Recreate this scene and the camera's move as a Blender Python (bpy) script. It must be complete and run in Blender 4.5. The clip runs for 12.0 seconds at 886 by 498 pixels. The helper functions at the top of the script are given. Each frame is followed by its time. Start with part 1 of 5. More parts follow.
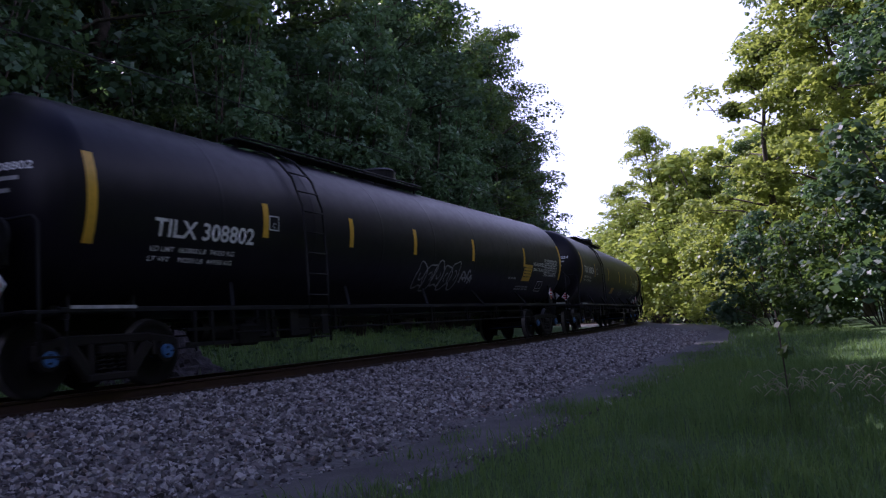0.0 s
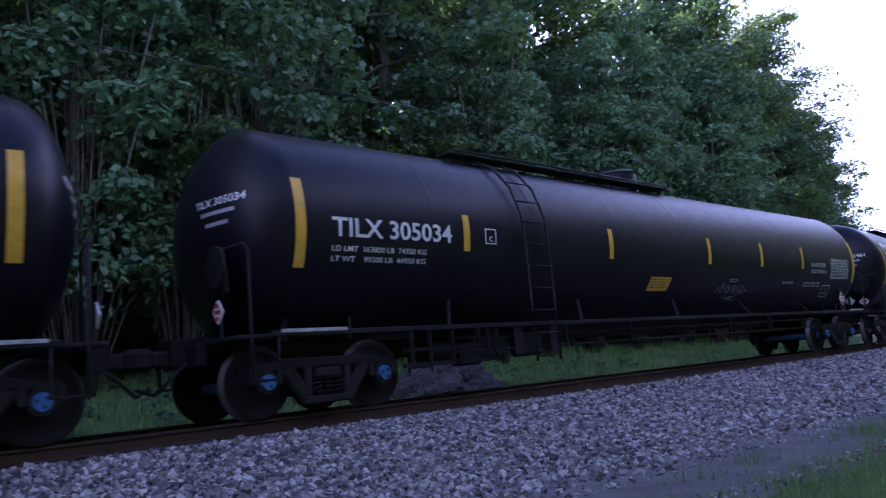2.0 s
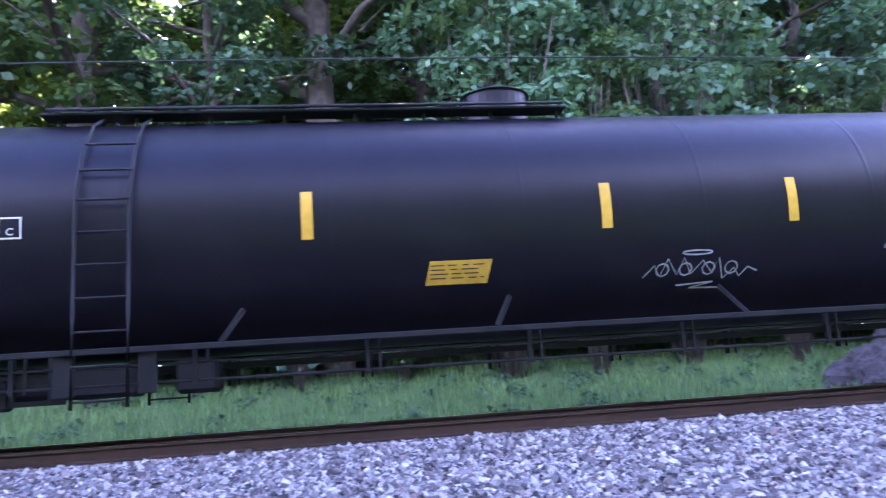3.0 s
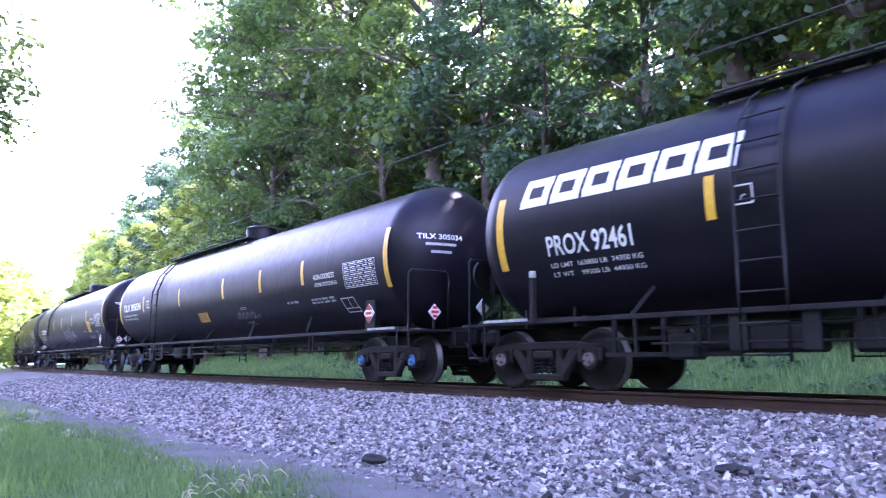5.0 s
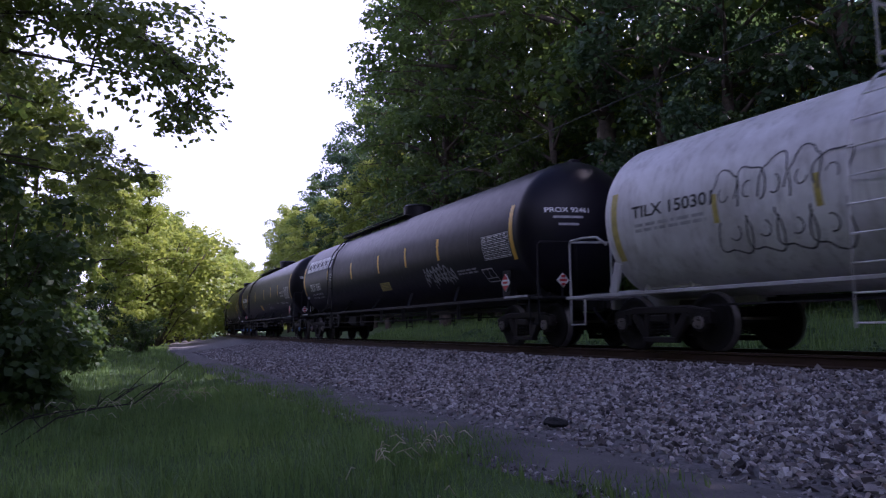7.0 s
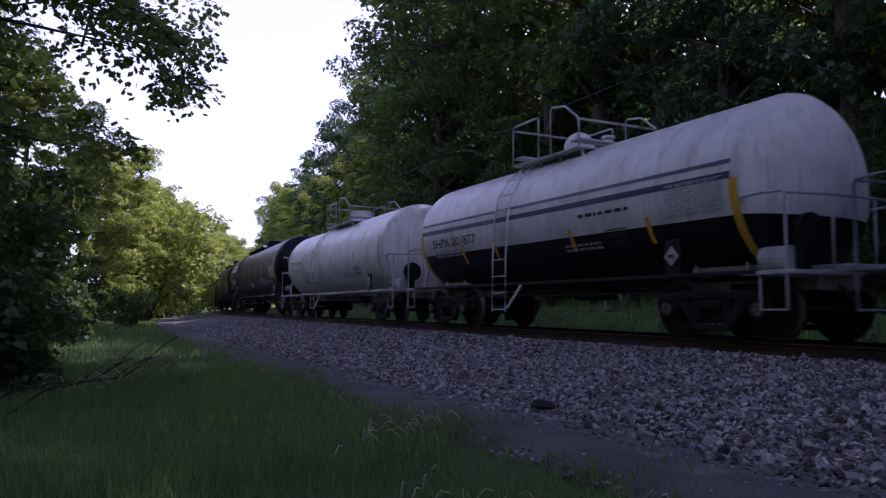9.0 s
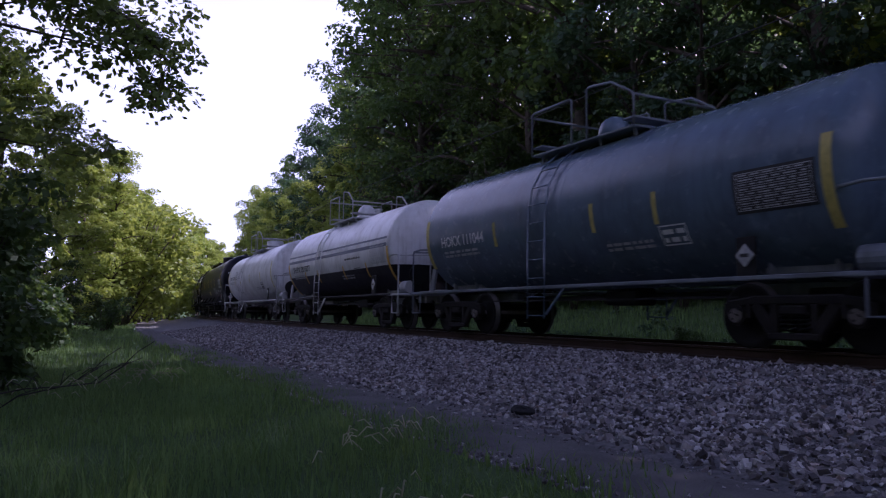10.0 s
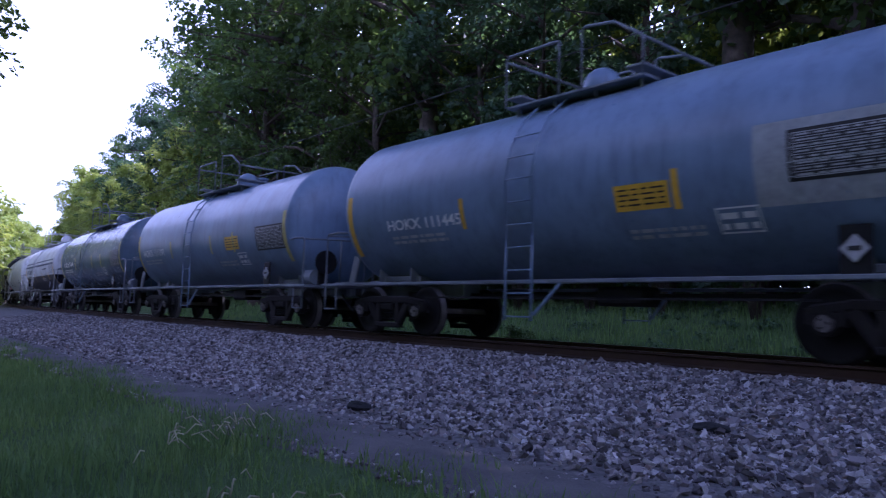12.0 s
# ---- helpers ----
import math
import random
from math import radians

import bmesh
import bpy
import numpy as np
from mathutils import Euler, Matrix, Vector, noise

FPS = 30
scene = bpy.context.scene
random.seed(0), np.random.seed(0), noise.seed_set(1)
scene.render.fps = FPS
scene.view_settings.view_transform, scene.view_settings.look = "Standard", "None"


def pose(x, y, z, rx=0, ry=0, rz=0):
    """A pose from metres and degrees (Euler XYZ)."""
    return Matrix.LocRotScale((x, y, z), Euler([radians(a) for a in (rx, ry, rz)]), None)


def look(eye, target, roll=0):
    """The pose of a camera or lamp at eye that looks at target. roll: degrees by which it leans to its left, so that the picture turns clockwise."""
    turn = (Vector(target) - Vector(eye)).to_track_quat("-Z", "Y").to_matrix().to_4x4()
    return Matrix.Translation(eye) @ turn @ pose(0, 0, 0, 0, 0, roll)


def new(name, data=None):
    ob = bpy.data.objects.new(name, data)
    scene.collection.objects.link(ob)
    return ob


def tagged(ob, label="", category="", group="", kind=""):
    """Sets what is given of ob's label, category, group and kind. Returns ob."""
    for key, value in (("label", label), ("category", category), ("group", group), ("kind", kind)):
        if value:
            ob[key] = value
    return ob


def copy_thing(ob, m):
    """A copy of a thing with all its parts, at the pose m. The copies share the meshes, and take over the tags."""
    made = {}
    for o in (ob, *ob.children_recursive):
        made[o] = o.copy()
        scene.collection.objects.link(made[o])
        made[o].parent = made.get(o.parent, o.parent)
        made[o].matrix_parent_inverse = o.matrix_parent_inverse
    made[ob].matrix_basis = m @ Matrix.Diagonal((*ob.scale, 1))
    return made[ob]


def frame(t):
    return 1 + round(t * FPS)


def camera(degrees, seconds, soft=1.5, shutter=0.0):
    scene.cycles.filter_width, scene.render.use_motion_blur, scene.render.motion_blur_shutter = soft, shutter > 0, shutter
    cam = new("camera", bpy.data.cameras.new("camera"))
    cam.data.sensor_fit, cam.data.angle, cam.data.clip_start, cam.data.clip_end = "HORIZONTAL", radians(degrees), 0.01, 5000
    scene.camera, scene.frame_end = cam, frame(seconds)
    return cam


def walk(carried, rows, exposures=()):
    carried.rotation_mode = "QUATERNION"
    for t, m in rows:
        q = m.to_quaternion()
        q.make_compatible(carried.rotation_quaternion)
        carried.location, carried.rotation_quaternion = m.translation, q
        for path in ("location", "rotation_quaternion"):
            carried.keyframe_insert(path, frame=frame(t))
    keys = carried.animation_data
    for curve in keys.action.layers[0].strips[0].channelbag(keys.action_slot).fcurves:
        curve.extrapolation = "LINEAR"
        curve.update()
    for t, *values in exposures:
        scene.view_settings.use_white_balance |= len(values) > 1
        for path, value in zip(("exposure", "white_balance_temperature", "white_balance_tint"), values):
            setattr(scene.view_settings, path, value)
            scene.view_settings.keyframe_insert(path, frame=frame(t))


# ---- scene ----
from functools import lru_cache

RAIL = 0.75            # top of the rails above the grass
EYE = 1.17             # the camera above the grass
NEAR = 9.75            # camera to the middle of the track
BEND_L, BEND_R = 453, 198   # radii of the bend to either side
cam = camera(61.37, 12.0, soft=1.2, shutter=0.15)
VIEW = [
    (0.0, -58.56, 6.30, 4.53),
    (0.5, -55.98, 6.74, 4.65),
    (1.0, -52.11, 7.79, 4.98),
    (1.5, -46.54, 8.65, 4.78),
    (2.0, -37.63, 9.18, 5.10),
    (2.5, -24.59, 9.82, 4.70),
    (2.7, -17.46, 9.91, 4.43),
    (4.3, 34.95, 9.63, 0.40),
    (4.5, 39.91, 9.17, 0.53),
    (5.0, 49.40, 8.61, 0.02),
    (5.5, 56.35, 7.77, 0.23),
    (6.0, 60.59, 6.77, 0.62),
    (6.5, 62.26, 6.03, 0.57),
    (7.0, 62.85, 6.04, 0.71),
    (9.0, 62.11, 4.59, -0.54),
    (9.5, 61.27, 4.99, -0.70),
    (10.0, 60.61, 5.01, -0.70),
    (10.5, 60.19, 4.96, -0.63),
    (11.0, 58.05, 5.10, -0.94),
    (11.5, 53.60, 5.23, -1.53),
    (12.0, 48.43, 4.98, -1.93),
]  # seconds, yaw, pitch, roll
PATH = [(t, pose(0, 0, EYE, 90 + p, r, y)) for t, y, p, r in VIEW]
LIFT = 1.1
STOPS = [(0.0, -0.62), (1.0, -0.72), (1.5, -0.5), (2.0, 0.6), (2.5, 2.2), (2.7, 2.6), (4.3, 3.15), (4.5, 3.08), (5.0, 2.58), (5.5, 1.7), (6.0, 0.75), (6.5, 0.2), (7.0, -0.25), (9.0, -0.8), (10.5, -0.72), (11.5, -0.3), (12.0, 0.05)]
BALANCE = [(0.0, 5400, 44), (1.5, 4950, 46), (2.5, 5000, 46), (4.5, 5050, 48), (6.0, 5300, 48), (7.0, 5500, 50), (10.5, 5400, 50), (12.0, 4900, 48)]    # seconds, kelvin, tint
EXPOSURE = [(t, e + LIFT, float(np.interp(t, [b[0] for b in BALANCE], [b[1] for b in BALANCE])), float(np.interp(t, [b[0] for b in BALANCE], [b[2] for b in BALANCE]))) for t, e in STOPS]
walk(cam, PATH, EXPOSURE)

# ---- sky and sun ----
HAZE = 9.4
SUN_HIGH, SUN_TURN = 49, 10          # degrees above the horizon, and to the right of straight over the track
world = bpy.data.worlds.new("world")
scene.world = world
world.use_nodes = True
wn = world.node_tree
sky = wn.nodes.new("ShaderNodeTexSky")
sky.sky_type = "NISHITA"
sky.sun_disc = False
sky.dust_density, sky.air_density, sky.ozone_density = 1.0, 1.0, 1.0
sky.sun_elevation, sky.sun_rotation = radians(SUN_HIGH), radians(SUN_TURN)
wn.nodes["Background"].inputs[1].default_value = 0.07
# summer haze: the sky whitens towards the horizon all round
coord, apart, fade, veil = (wn.nodes.new("ShaderNode" + k) for k in ("TexCoord", "SeparateXYZ", "MapRange", "Mix"))
wn.links.new(coord.outputs["Generated"], apart.inputs[0])
wn.links.new(apart.outputs["Z"], fade.inputs["Value"])
fade.interpolation_type = "SMOOTHSTEP"
for socket, value in (("From Min", 0.46), ("From Max", 0.80), ("To Min", 1.0), ("To Max", 0.0)):
    fade.inputs[socket].default_value = value
veil.data_type, veil.blend_type = "RGBA", "ADD"
veil.inputs[7].default_value = (HAZE, HAZE * 1.01, HAZE * 1.04, 1)
wn.links.new(fade.outputs[0], veil.inputs[0])
wn.links.new(sky.outputs[0], veil.inputs[6])
wn.links.new(veil.outputs[2], wn.nodes["Background"].inputs[0])
sun = new("sun", bpy.data.lights.new("sun", "SUN"))
sun.data.energy, sun.data.angle, sun.data.color = 5.0, radians(0.5), (1.0, 0.93, 0.80)
way = Vector((math.sin(radians(SUN_TURN)) * math.cos(radians(SUN_HIGH)), math.cos(radians(SUN_TURN)) * math.cos(radians(SUN_HIGH)), math.sin(radians(SUN_HIGH))))
sun.matrix_world = look(way * 60, (0, 0, 0))


# ---- materials ----
def shader(name, rough=0.6, metal=0.0):
    m = bpy.data.materials.new(name)
    m.use_nodes = True
    b = m.node_tree.nodes["Principled BSDF"]
    b.inputs["Roughness"].default_value, b.inputs["Metallic"].default_value = rough, metal
    return m, m.node_tree, b


def ramp(nt, source, stops):
    r = nt.nodes.new("ShaderNodeValToRGB")
    for k, (at, col) in enumerate(stops):
        e = r.color_ramp.elements[k] if k < 2 else r.color_ramp.elements.new(at)
        e.position, e.color = at, (*col, 1)
    nt.links.new(source, r.inputs[0])
    return r.outputs[0]


def noise_node(nt, scale, detail=5, rough=0.6, stretch=None):
    c = nt.nodes.new("ShaderNodeTexCoord")
    n = nt.nodes.new("ShaderNodeTexNoise")
    n.inputs["Scale"].default_value, n.inputs["Detail"].default_value, n.inputs["Roughness"].default_value = scale, detail, rough
    if stretch:
        mp = nt.nodes.new("ShaderNodeMapping")
        mp.inputs["Scale"].default_value = stretch
        nt.links.new(c.outputs["Object"], mp.inputs[0])
        nt.links.new(mp.outputs[0], n.inputs["Vector"])
    else:
        nt.links.new(c.outputs["Object"], n.inputs["Vector"])
    return n.outputs["Fac"]


def bump(nt, b, height, strength, distance):
    u = nt.nodes.new("ShaderNodeBump")
    u.inputs["Strength"].default_value, u.inputs["Distance"].default_value = strength, distance
    nt.links.new(height, u.inputs["Height"])
    nt.links.new(u.outputs[0], b.inputs["Normal"])


def mix(nt, fac, a, c, mode="MIX"):
    x = nt.nodes.new("ShaderNodeMix")
    x.data_type, x.blend_type = "RGBA", mode
    for sock, val in ((x.inputs[0], fac), (x.inputs[6], a), (x.inputs[7], c)):
        if isinstance(val, (int, float)):
            sock.default_value = val
        elif isinstance(val, tuple):
            sock.default_value = (*val, 1)
        else:
            nt.links.new(val, sock)
    return x.outputs[2]


def paint(name, col, dirt, amount=0.5, rough=0.35, streaks=0.5):
    """Weathered paint on steel: blotches, streaks that run down, uneven gloss."""
    m, nt, b = shader(name, rough)
    blot = ramp(nt, noise_node(nt, 1.3, 6), [(0.42, (0, 0, 0)), (0.72, (amount, amount, amount))])
    run = ramp(nt, noise_node(nt, 2.2, 6, 0.65, (3.0, 3.0, 0.22)), [(0.5, (0, 0, 0)), (0.8, (streaks, streaks, streaks))])
    c = mix(nt, blot, col, dirt)
    c = mix(nt, run, c, tuple(0.6 * v for v in dirt))
    nt.links.new(c, b.inputs["Base Color"])
    g = nt.nodes.new("ShaderNodeMapRange")
    g.inputs["To Min"].default_value, g.inputs["To Max"].default_value = rough - 0.06, rough + 0.16
    nt.links.new(noise_node(nt, 5, 5), g.inputs[0])
    nt.links.new(g.outputs[0], b.inputs["Roughness"])
    bump(nt, b, noise_node(nt, 0.9, 3), 0.12, 0.05)
    b.inputs["Specular IOR Level"].default_value = 0.34
    return m


def plain(name, col, rough=0.5, metal=0.0, vary=0.25, scale=9.0):
    m, nt, b = shader(name, rough, metal)
    lo, hi = tuple(v * (1 - vary) for v in col), tuple(min(1, v * (1 + vary)) for v in col)
    nt.links.new(ramp(nt, noise_node(nt, scale), [(0.3, lo), (0.7, hi)]), b.inputs["Base Color"])
    bump(nt, b, noise_node(nt, scale * 6), 0.15, 0.01)
    return m


def leafy(name, low, high, through_col, gloss=0.45, patchy=False):
    """Leaves: tints that change from leaf to leaf and tree to tree, some light let through."""
    m, nt, b = shader(name, gloss)
    geo, info = nt.nodes.new("ShaderNodeNewGeometry"), nt.nodes.new("ShaderNodeObjectInfo")
    c = ramp(nt, geo.outputs["Random Per Island"], [(0.0, low), (1.0, high)])
    tone = nt.nodes.new("ShaderNodeMapRange")
    tone.inputs["To Min"].default_value, tone.inputs["To Max"].default_value = 0.75, 1.2
    nt.links.new(info.outputs["Random"], tone.inputs[0])
    hs = nt.nodes.new("ShaderNodeHueSaturation")
    nt.links.new(tone.outputs[0], hs.inputs["Value"])
    # broad noise puts bluish shade and yellowish light pools into the grass colour
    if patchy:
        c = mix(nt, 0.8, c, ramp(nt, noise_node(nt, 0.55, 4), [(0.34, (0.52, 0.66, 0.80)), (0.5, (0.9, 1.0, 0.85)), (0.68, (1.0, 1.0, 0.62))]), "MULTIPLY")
    nt.links.new(c, hs.inputs["Color"])
    nt.links.new(hs.outputs[0], b.inputs["Base Color"])
    b.inputs["Specular IOR Level"].default_value = 0.35
    tr = nt.nodes.new("ShaderNodeBsdfTranslucent")
    tr.inputs[0].default_value = (*through_col, 1)
    ms = nt.nodes.new("ShaderNodeMixShader")
    ms.inputs[0].default_value = 0.38
    nt.links.new(b.outputs[0], ms.inputs[1])
    nt.links.new(tr.outputs[0], ms.inputs[2])
    nt.links.new(ms.outputs[0], nt.nodes["Material Output"].inputs[0])
    return m


def stone_mat(name, stops):
    m, nt, b = shader(name, 0.85)
    geo, info = nt.nodes.new("ShaderNodeNewGeometry"), nt.nodes.new("ShaderNodeObjectInfo")
    add = nt.nodes.new("ShaderNodeMath")
    add.operation = "ADD"
    nt.links.new(geo.outputs["Random Per Island"], add.inputs[0])
    nt.links.new(info.outputs["Random"], add.inputs[1])
    wrap = nt.nodes.new("ShaderNodeMath")
    wrap.operation = "FRACT"
    nt.links.new(add.outputs[0], wrap.inputs[0])
    c = ramp(nt, wrap.outputs[0], stops)
    c = mix(nt, 0.5, c, ramp(nt, noise_node(nt, 40), [(0.3, (0.35, 0.35, 0.35)), (0.7, (0.9, 0.9, 0.9))]), "MULTIPLY")
    nt.links.new(c, b.inputs["Base Color"])
    bump(nt, b, noise_node(nt, 90), 0.4, 0.01)
    return m


def soil(name, stops, scale, rough=0.95, relief=0.5, fine=60):
    m, nt, b = shader(name, rough)
    c = ramp(nt, noise_node(nt, scale, 8), stops)
    c = mix(nt, 0.55, c, ramp(nt, noise_node(nt, fine, 6), [(0.3, (0.4, 0.4, 0.4)), (0.72, (1, 1, 1))]), "MULTIPLY")
    nt.links.new(c, b.inputs["Base Color"])
    bump(nt, b, noise_node(nt, fine * 0.7, 6), relief, 0.03)
    return m


BLACK = paint("black_tank_paint", (0.0070, 0.0054, 0.0105), (0.015, 0.0135, 0.018), 0.5, 0.36, 0.3)
BLACK.node_tree.nodes["Principled BSDF"].inputs["Specular IOR Level"].default_value = 0.25
GREY = paint("blue_grey_tank_paint", (0.20, 0.275, 0.39), (0.11, 0.14, 0.18), 0.6, 0.27, 0.5)
GREY_DARK = paint("dark_blue_grey_tank_paint", (0.125, 0.175, 0.235), (0.07, 0.085, 0.105), 0.6, 0.20, 0.5)
WHITE = paint("white_tank_paint", (0.78, 0.78, 0.78), (0.34, 0.31, 0.27), 0.55, 0.30, 0.6)
PALE = paint("pale_frame_paint", (0.5, 0.5, 0.5), (0.25, 0.22, 0.2), 0.6, 0.5, 0.5)
GREY_FRAME = paint("grey_frame_paint", (0.21, 0.235, 0.27), (0.09, 0.09, 0.09), 0.7, 0.5, 0.5)
STEEL = paint("dark_frame_steel", (0.008, 0.008, 0.009), (0.022, 0.020, 0.019), 0.6, 0.65, 0.3)
CAST = paint("dusty_cast_steel", (0.016, 0.0135, 0.013), (0.040, 0.032, 0.029), 0.7, 0.75, 0.3)
WHEEL = paint("worn_wheel_steel", (0.009, 0.008, 0.008), (0.021, 0.017, 0.016), 0.6, 0.8, 0.2)
TREAD = plain("bright_tread", (0.45, 0.43, 0.42), 0.3, 0.9)
WHEEL_RIM = plain("dull_wheel_tread", (0.13, 0.12, 0.115), 0.5, 0.6)
CAP_BLUE = plain("blue_bearing_cap", (0.06, 0.17, 0.40), 0.5)
CAP_GREY = plain("grey_bearing_cap", (0.16, 0.14, 0.13), 0.6)
YELLOW = plain("yellow_reflector", (0.72, 0.42, 0.03), 0.4, 0, 0.15)
YELLOW_OLD = plain("faded_yellow_panel", (0.52, 0.43, 0.12), 0.5, 0, 0.25)
LETTER = plain("white_lettering", (0.78, 0.78, 0.78), 0.5, 0, 0.1)
LETTER_DIM = plain("faded_white_lettering", (0.42, 0.42, 0.43), 0.6, 0, 0.3)
INK = plain("black_lettering", (0.02, 0.02, 0.022), 0.5)
PRIMER = plain("pale_grey_primer", (0.34, 0.36, 0.37), 0.6, 0, 0.2)
NAVY = plain("navy_band", (0.02, 0.035, 0.09), 0.4)
RED = plain("red_placard", (0.55, 0.03, 0.03), 0.45)
SPRAY = plain("grey_spray_paint", (0.38, 0.38, 0.40), 0.7, 0, 0.4)
SPRAY_DARK = plain("thin_black_spray_paint", (0.10, 0.10, 0.11), 0.7, 0, 0.4)
RUST = paint("rusty_rail", (0.062, 0.036, 0.024), (0.030, 0.019, 0.014), 0.7, 0.8, 0.3)
TIE = plain("weathered_sleeper_wood", (0.06, 0.045, 0.036), 0.9, 0, 0.5, 14)
DEADWOOD = plain("dark_dead_wood", (0.03, 0.025, 0.022), 0.95, 0, 0.5, 12)
BARK = plain("bark", (0.085, 0.068, 0.052), 0.95, 0, 0.5, 7)
WIRE = plain("black_cable", (0.02, 0.02, 0.02), 0.6)
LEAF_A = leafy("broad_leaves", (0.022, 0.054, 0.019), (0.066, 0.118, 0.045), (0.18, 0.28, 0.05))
LEAF_B = leafy("bluish_leaves", (0.026, 0.062, 0.036), (0.070, 0.125, 0.075), (0.13, 0.23, 0.07))
LEAF_V = leafy("vine_leaves", (0.052, 0.118, 0.064), (0.135, 0.225, 0.13), (0.18, 0.32, 0.10))
# pale yellow-green: sunlight on foliage is put into this leaf colour
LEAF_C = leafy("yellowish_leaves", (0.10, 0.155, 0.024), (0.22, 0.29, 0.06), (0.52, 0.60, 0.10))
# between LEAF_A and LEAF_C, lightened to paint sun onto the overhanging tree
LEAF_D = leafy("sunlit_bough_leaves", (0.06, 0.105, 0.025), (0.16, 0.22, 0.07), (0.36, 0.45, 0.09), 0.36)
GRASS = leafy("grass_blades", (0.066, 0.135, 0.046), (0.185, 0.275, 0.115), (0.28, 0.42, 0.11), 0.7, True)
SEED = leafy("pale_seed_heads", (0.36, 0.34, 0.24), (0.62, 0.58, 0.44), (0.5, 0.48, 0.3), 0.7)
STONE = stone_mat("crushed_stone", [(0.0, (0.06, 0.052, 0.054)), (0.25, (0.17, 0.15, 0.152)), (0.6, (0.35, 0.315, 0.315)), (0.9, (0.70, 0.67, 0.67)), (1.0, (0.28, 0.20, 0.17))])
COAL = plain("dark_rubble", (0.02, 0.02, 0.022), 0.9, 0, 0.5, 25)
BED = soil("ballast_grit", [(0.3, (0.10, 0.095, 0.095)), (0.7, (0.26, 0.245, 0.245))], 14, 0.95, 1.0, 22)
DIRT = soil("gravel_track_dirt", [(0.3, (0.10, 0.095, 0.092)), (0.7, (0.19, 0.18, 0.175))], 1.6, 0.95, 0.6, 45)
TURF = soil("turf", [(0.3, (0.045, 0.09, 0.018)), (0.55, (0.07, 0.14, 0.028)), (0.8, (0.11, 0.15, 0.05))], 0.7, 0.95, 0.8, 30)
MOUND = soil("grey_spoil", [(0.3, (0.035, 0.03, 0.032)), (0.7, (0.10, 0.088, 0.09))], 5, 0.95, 1.0, 25)


# ---- mesh helpers ----
def part(name, bm, mats, parent=None, label=""):
    """One mesh object from a bmesh, under parent if there is one."""
    me = bm
    if isinstance(bm, bmesh.types.BMesh):
        me = bpy.data.meshes.new(name)
        bm.to_mesh(me)
        bm.free()
        for m in (mats if isinstance(mats, (list, tuple)) else [mats]):
            me.materials.append(m)
    ob = new(name, me)
    if parent:
        ob.parent = parent
    return tagged(ob, label)


def thing(name, label, category, group="", kind=""):
    return tagged(new(name), label, category, group, kind)


def mesh_of(name, verts, faces, mats, smooth=False):
    me = bpy.data.meshes.new(name)
    me.from_pydata(verts, [], faces)
    for m in (mats if isinstance(mats, (list, tuple)) else [mats]):
        me.materials.append(m)
    if smooth:
        me.shade_smooth()
    return me


def box(bm, c, size, turn=None, bev=0.0):
    r = bmesh.ops.create_cube(bm, size=1)
    vs = r["verts"]
    m = Matrix.Translation(c) @ (turn or Matrix()) @ Matrix.Diagonal((*size, 1))
    bmesh.ops.transform(bm, matrix=m, verts=vs)
    if bev:
        es = list({e for v in vs for e in v.link_edges})
        bmesh.ops.bevel(bm, geom=es, offset=bev, segments=1, affect="EDGES")
    return vs


def bar(bm, a, b, w, h, bev=0.0):
    """A square bar from a to b."""
    a, b = Vector(a), Vector(b)
    d = b - a
    return box(bm, (a + b) / 2, (d.length, w, h), d.to_track_quat("X", "Z").to_matrix().to_4x4(), bev)


def cyl(bm, a, b, r, n=16, r2=None):
    a, b = Vector(a), Vector(b)
    d = b - a
    m = Matrix.Translation((a + b) / 2) @ d.to_track_quat("Z", "Y").to_matrix().to_4x4()
    return bmesh.ops.create_cone(bm, cap_ends=True, segments=n, radius1=r, radius2=r if r2 is None else r2, depth=d.length, matrix=m)["verts"]


def tube(bm, pts, r, n=6):
    """A bent pipe with mitred knees."""
    pts = [Vector(p) for p in pts]
    rings = []
    for i, p in enumerate(pts):
        d = (pts[min(i + 1, len(pts) - 1)] - pts[max(i - 1, 0)]).normalized()
        q = d.to_track_quat("Z", "Y")
        rings.append([bm.verts.new(p + q @ Vector((r * math.cos(k * math.tau / n), r * math.sin(k * math.tau / n), 0))) for k in range(n)])
    for a, b in zip(rings, rings[1:]):
        for k in range(n):
            f = bm.faces.new((a[k], a[(k + 1) % n], b[(k + 1) % n], b[k]))
            f.smooth = True
    bm.faces.new(rings[0][::-1])
    bm.faces.new(rings[-1])


def spin(bm, profile, n, axis="x", smooth=True, mat=None):
    """Turns a profile of (along, radius) about an axis through the origin."""
    rings = []
    for a, r in profile:
        ring = []
        for k in range(n):
            c, s = r * math.cos(k * math.tau / n), r * math.sin(k * math.tau / n)
            ring.append(bm.verts.new((a, s, c) if axis == "x" else ((c, a, s) if axis == "y" else (c, s, a))))
        rings.append(ring)
    for i, (a, b) in enumerate(zip(rings, rings[1:])):
        for k in range(n):
            f = bm.faces.new((a[k], a[(k + 1) % n], b[(k + 1) % n], b[k]))
            f.smooth = smooth
            if mat:
                f.material_index = mat[i]
    bm.faces.new(rings[0][::-1])
    bm.faces.new(rings[-1])
    bmesh.ops.recalc_face_normals(bm, faces=bm.faces)


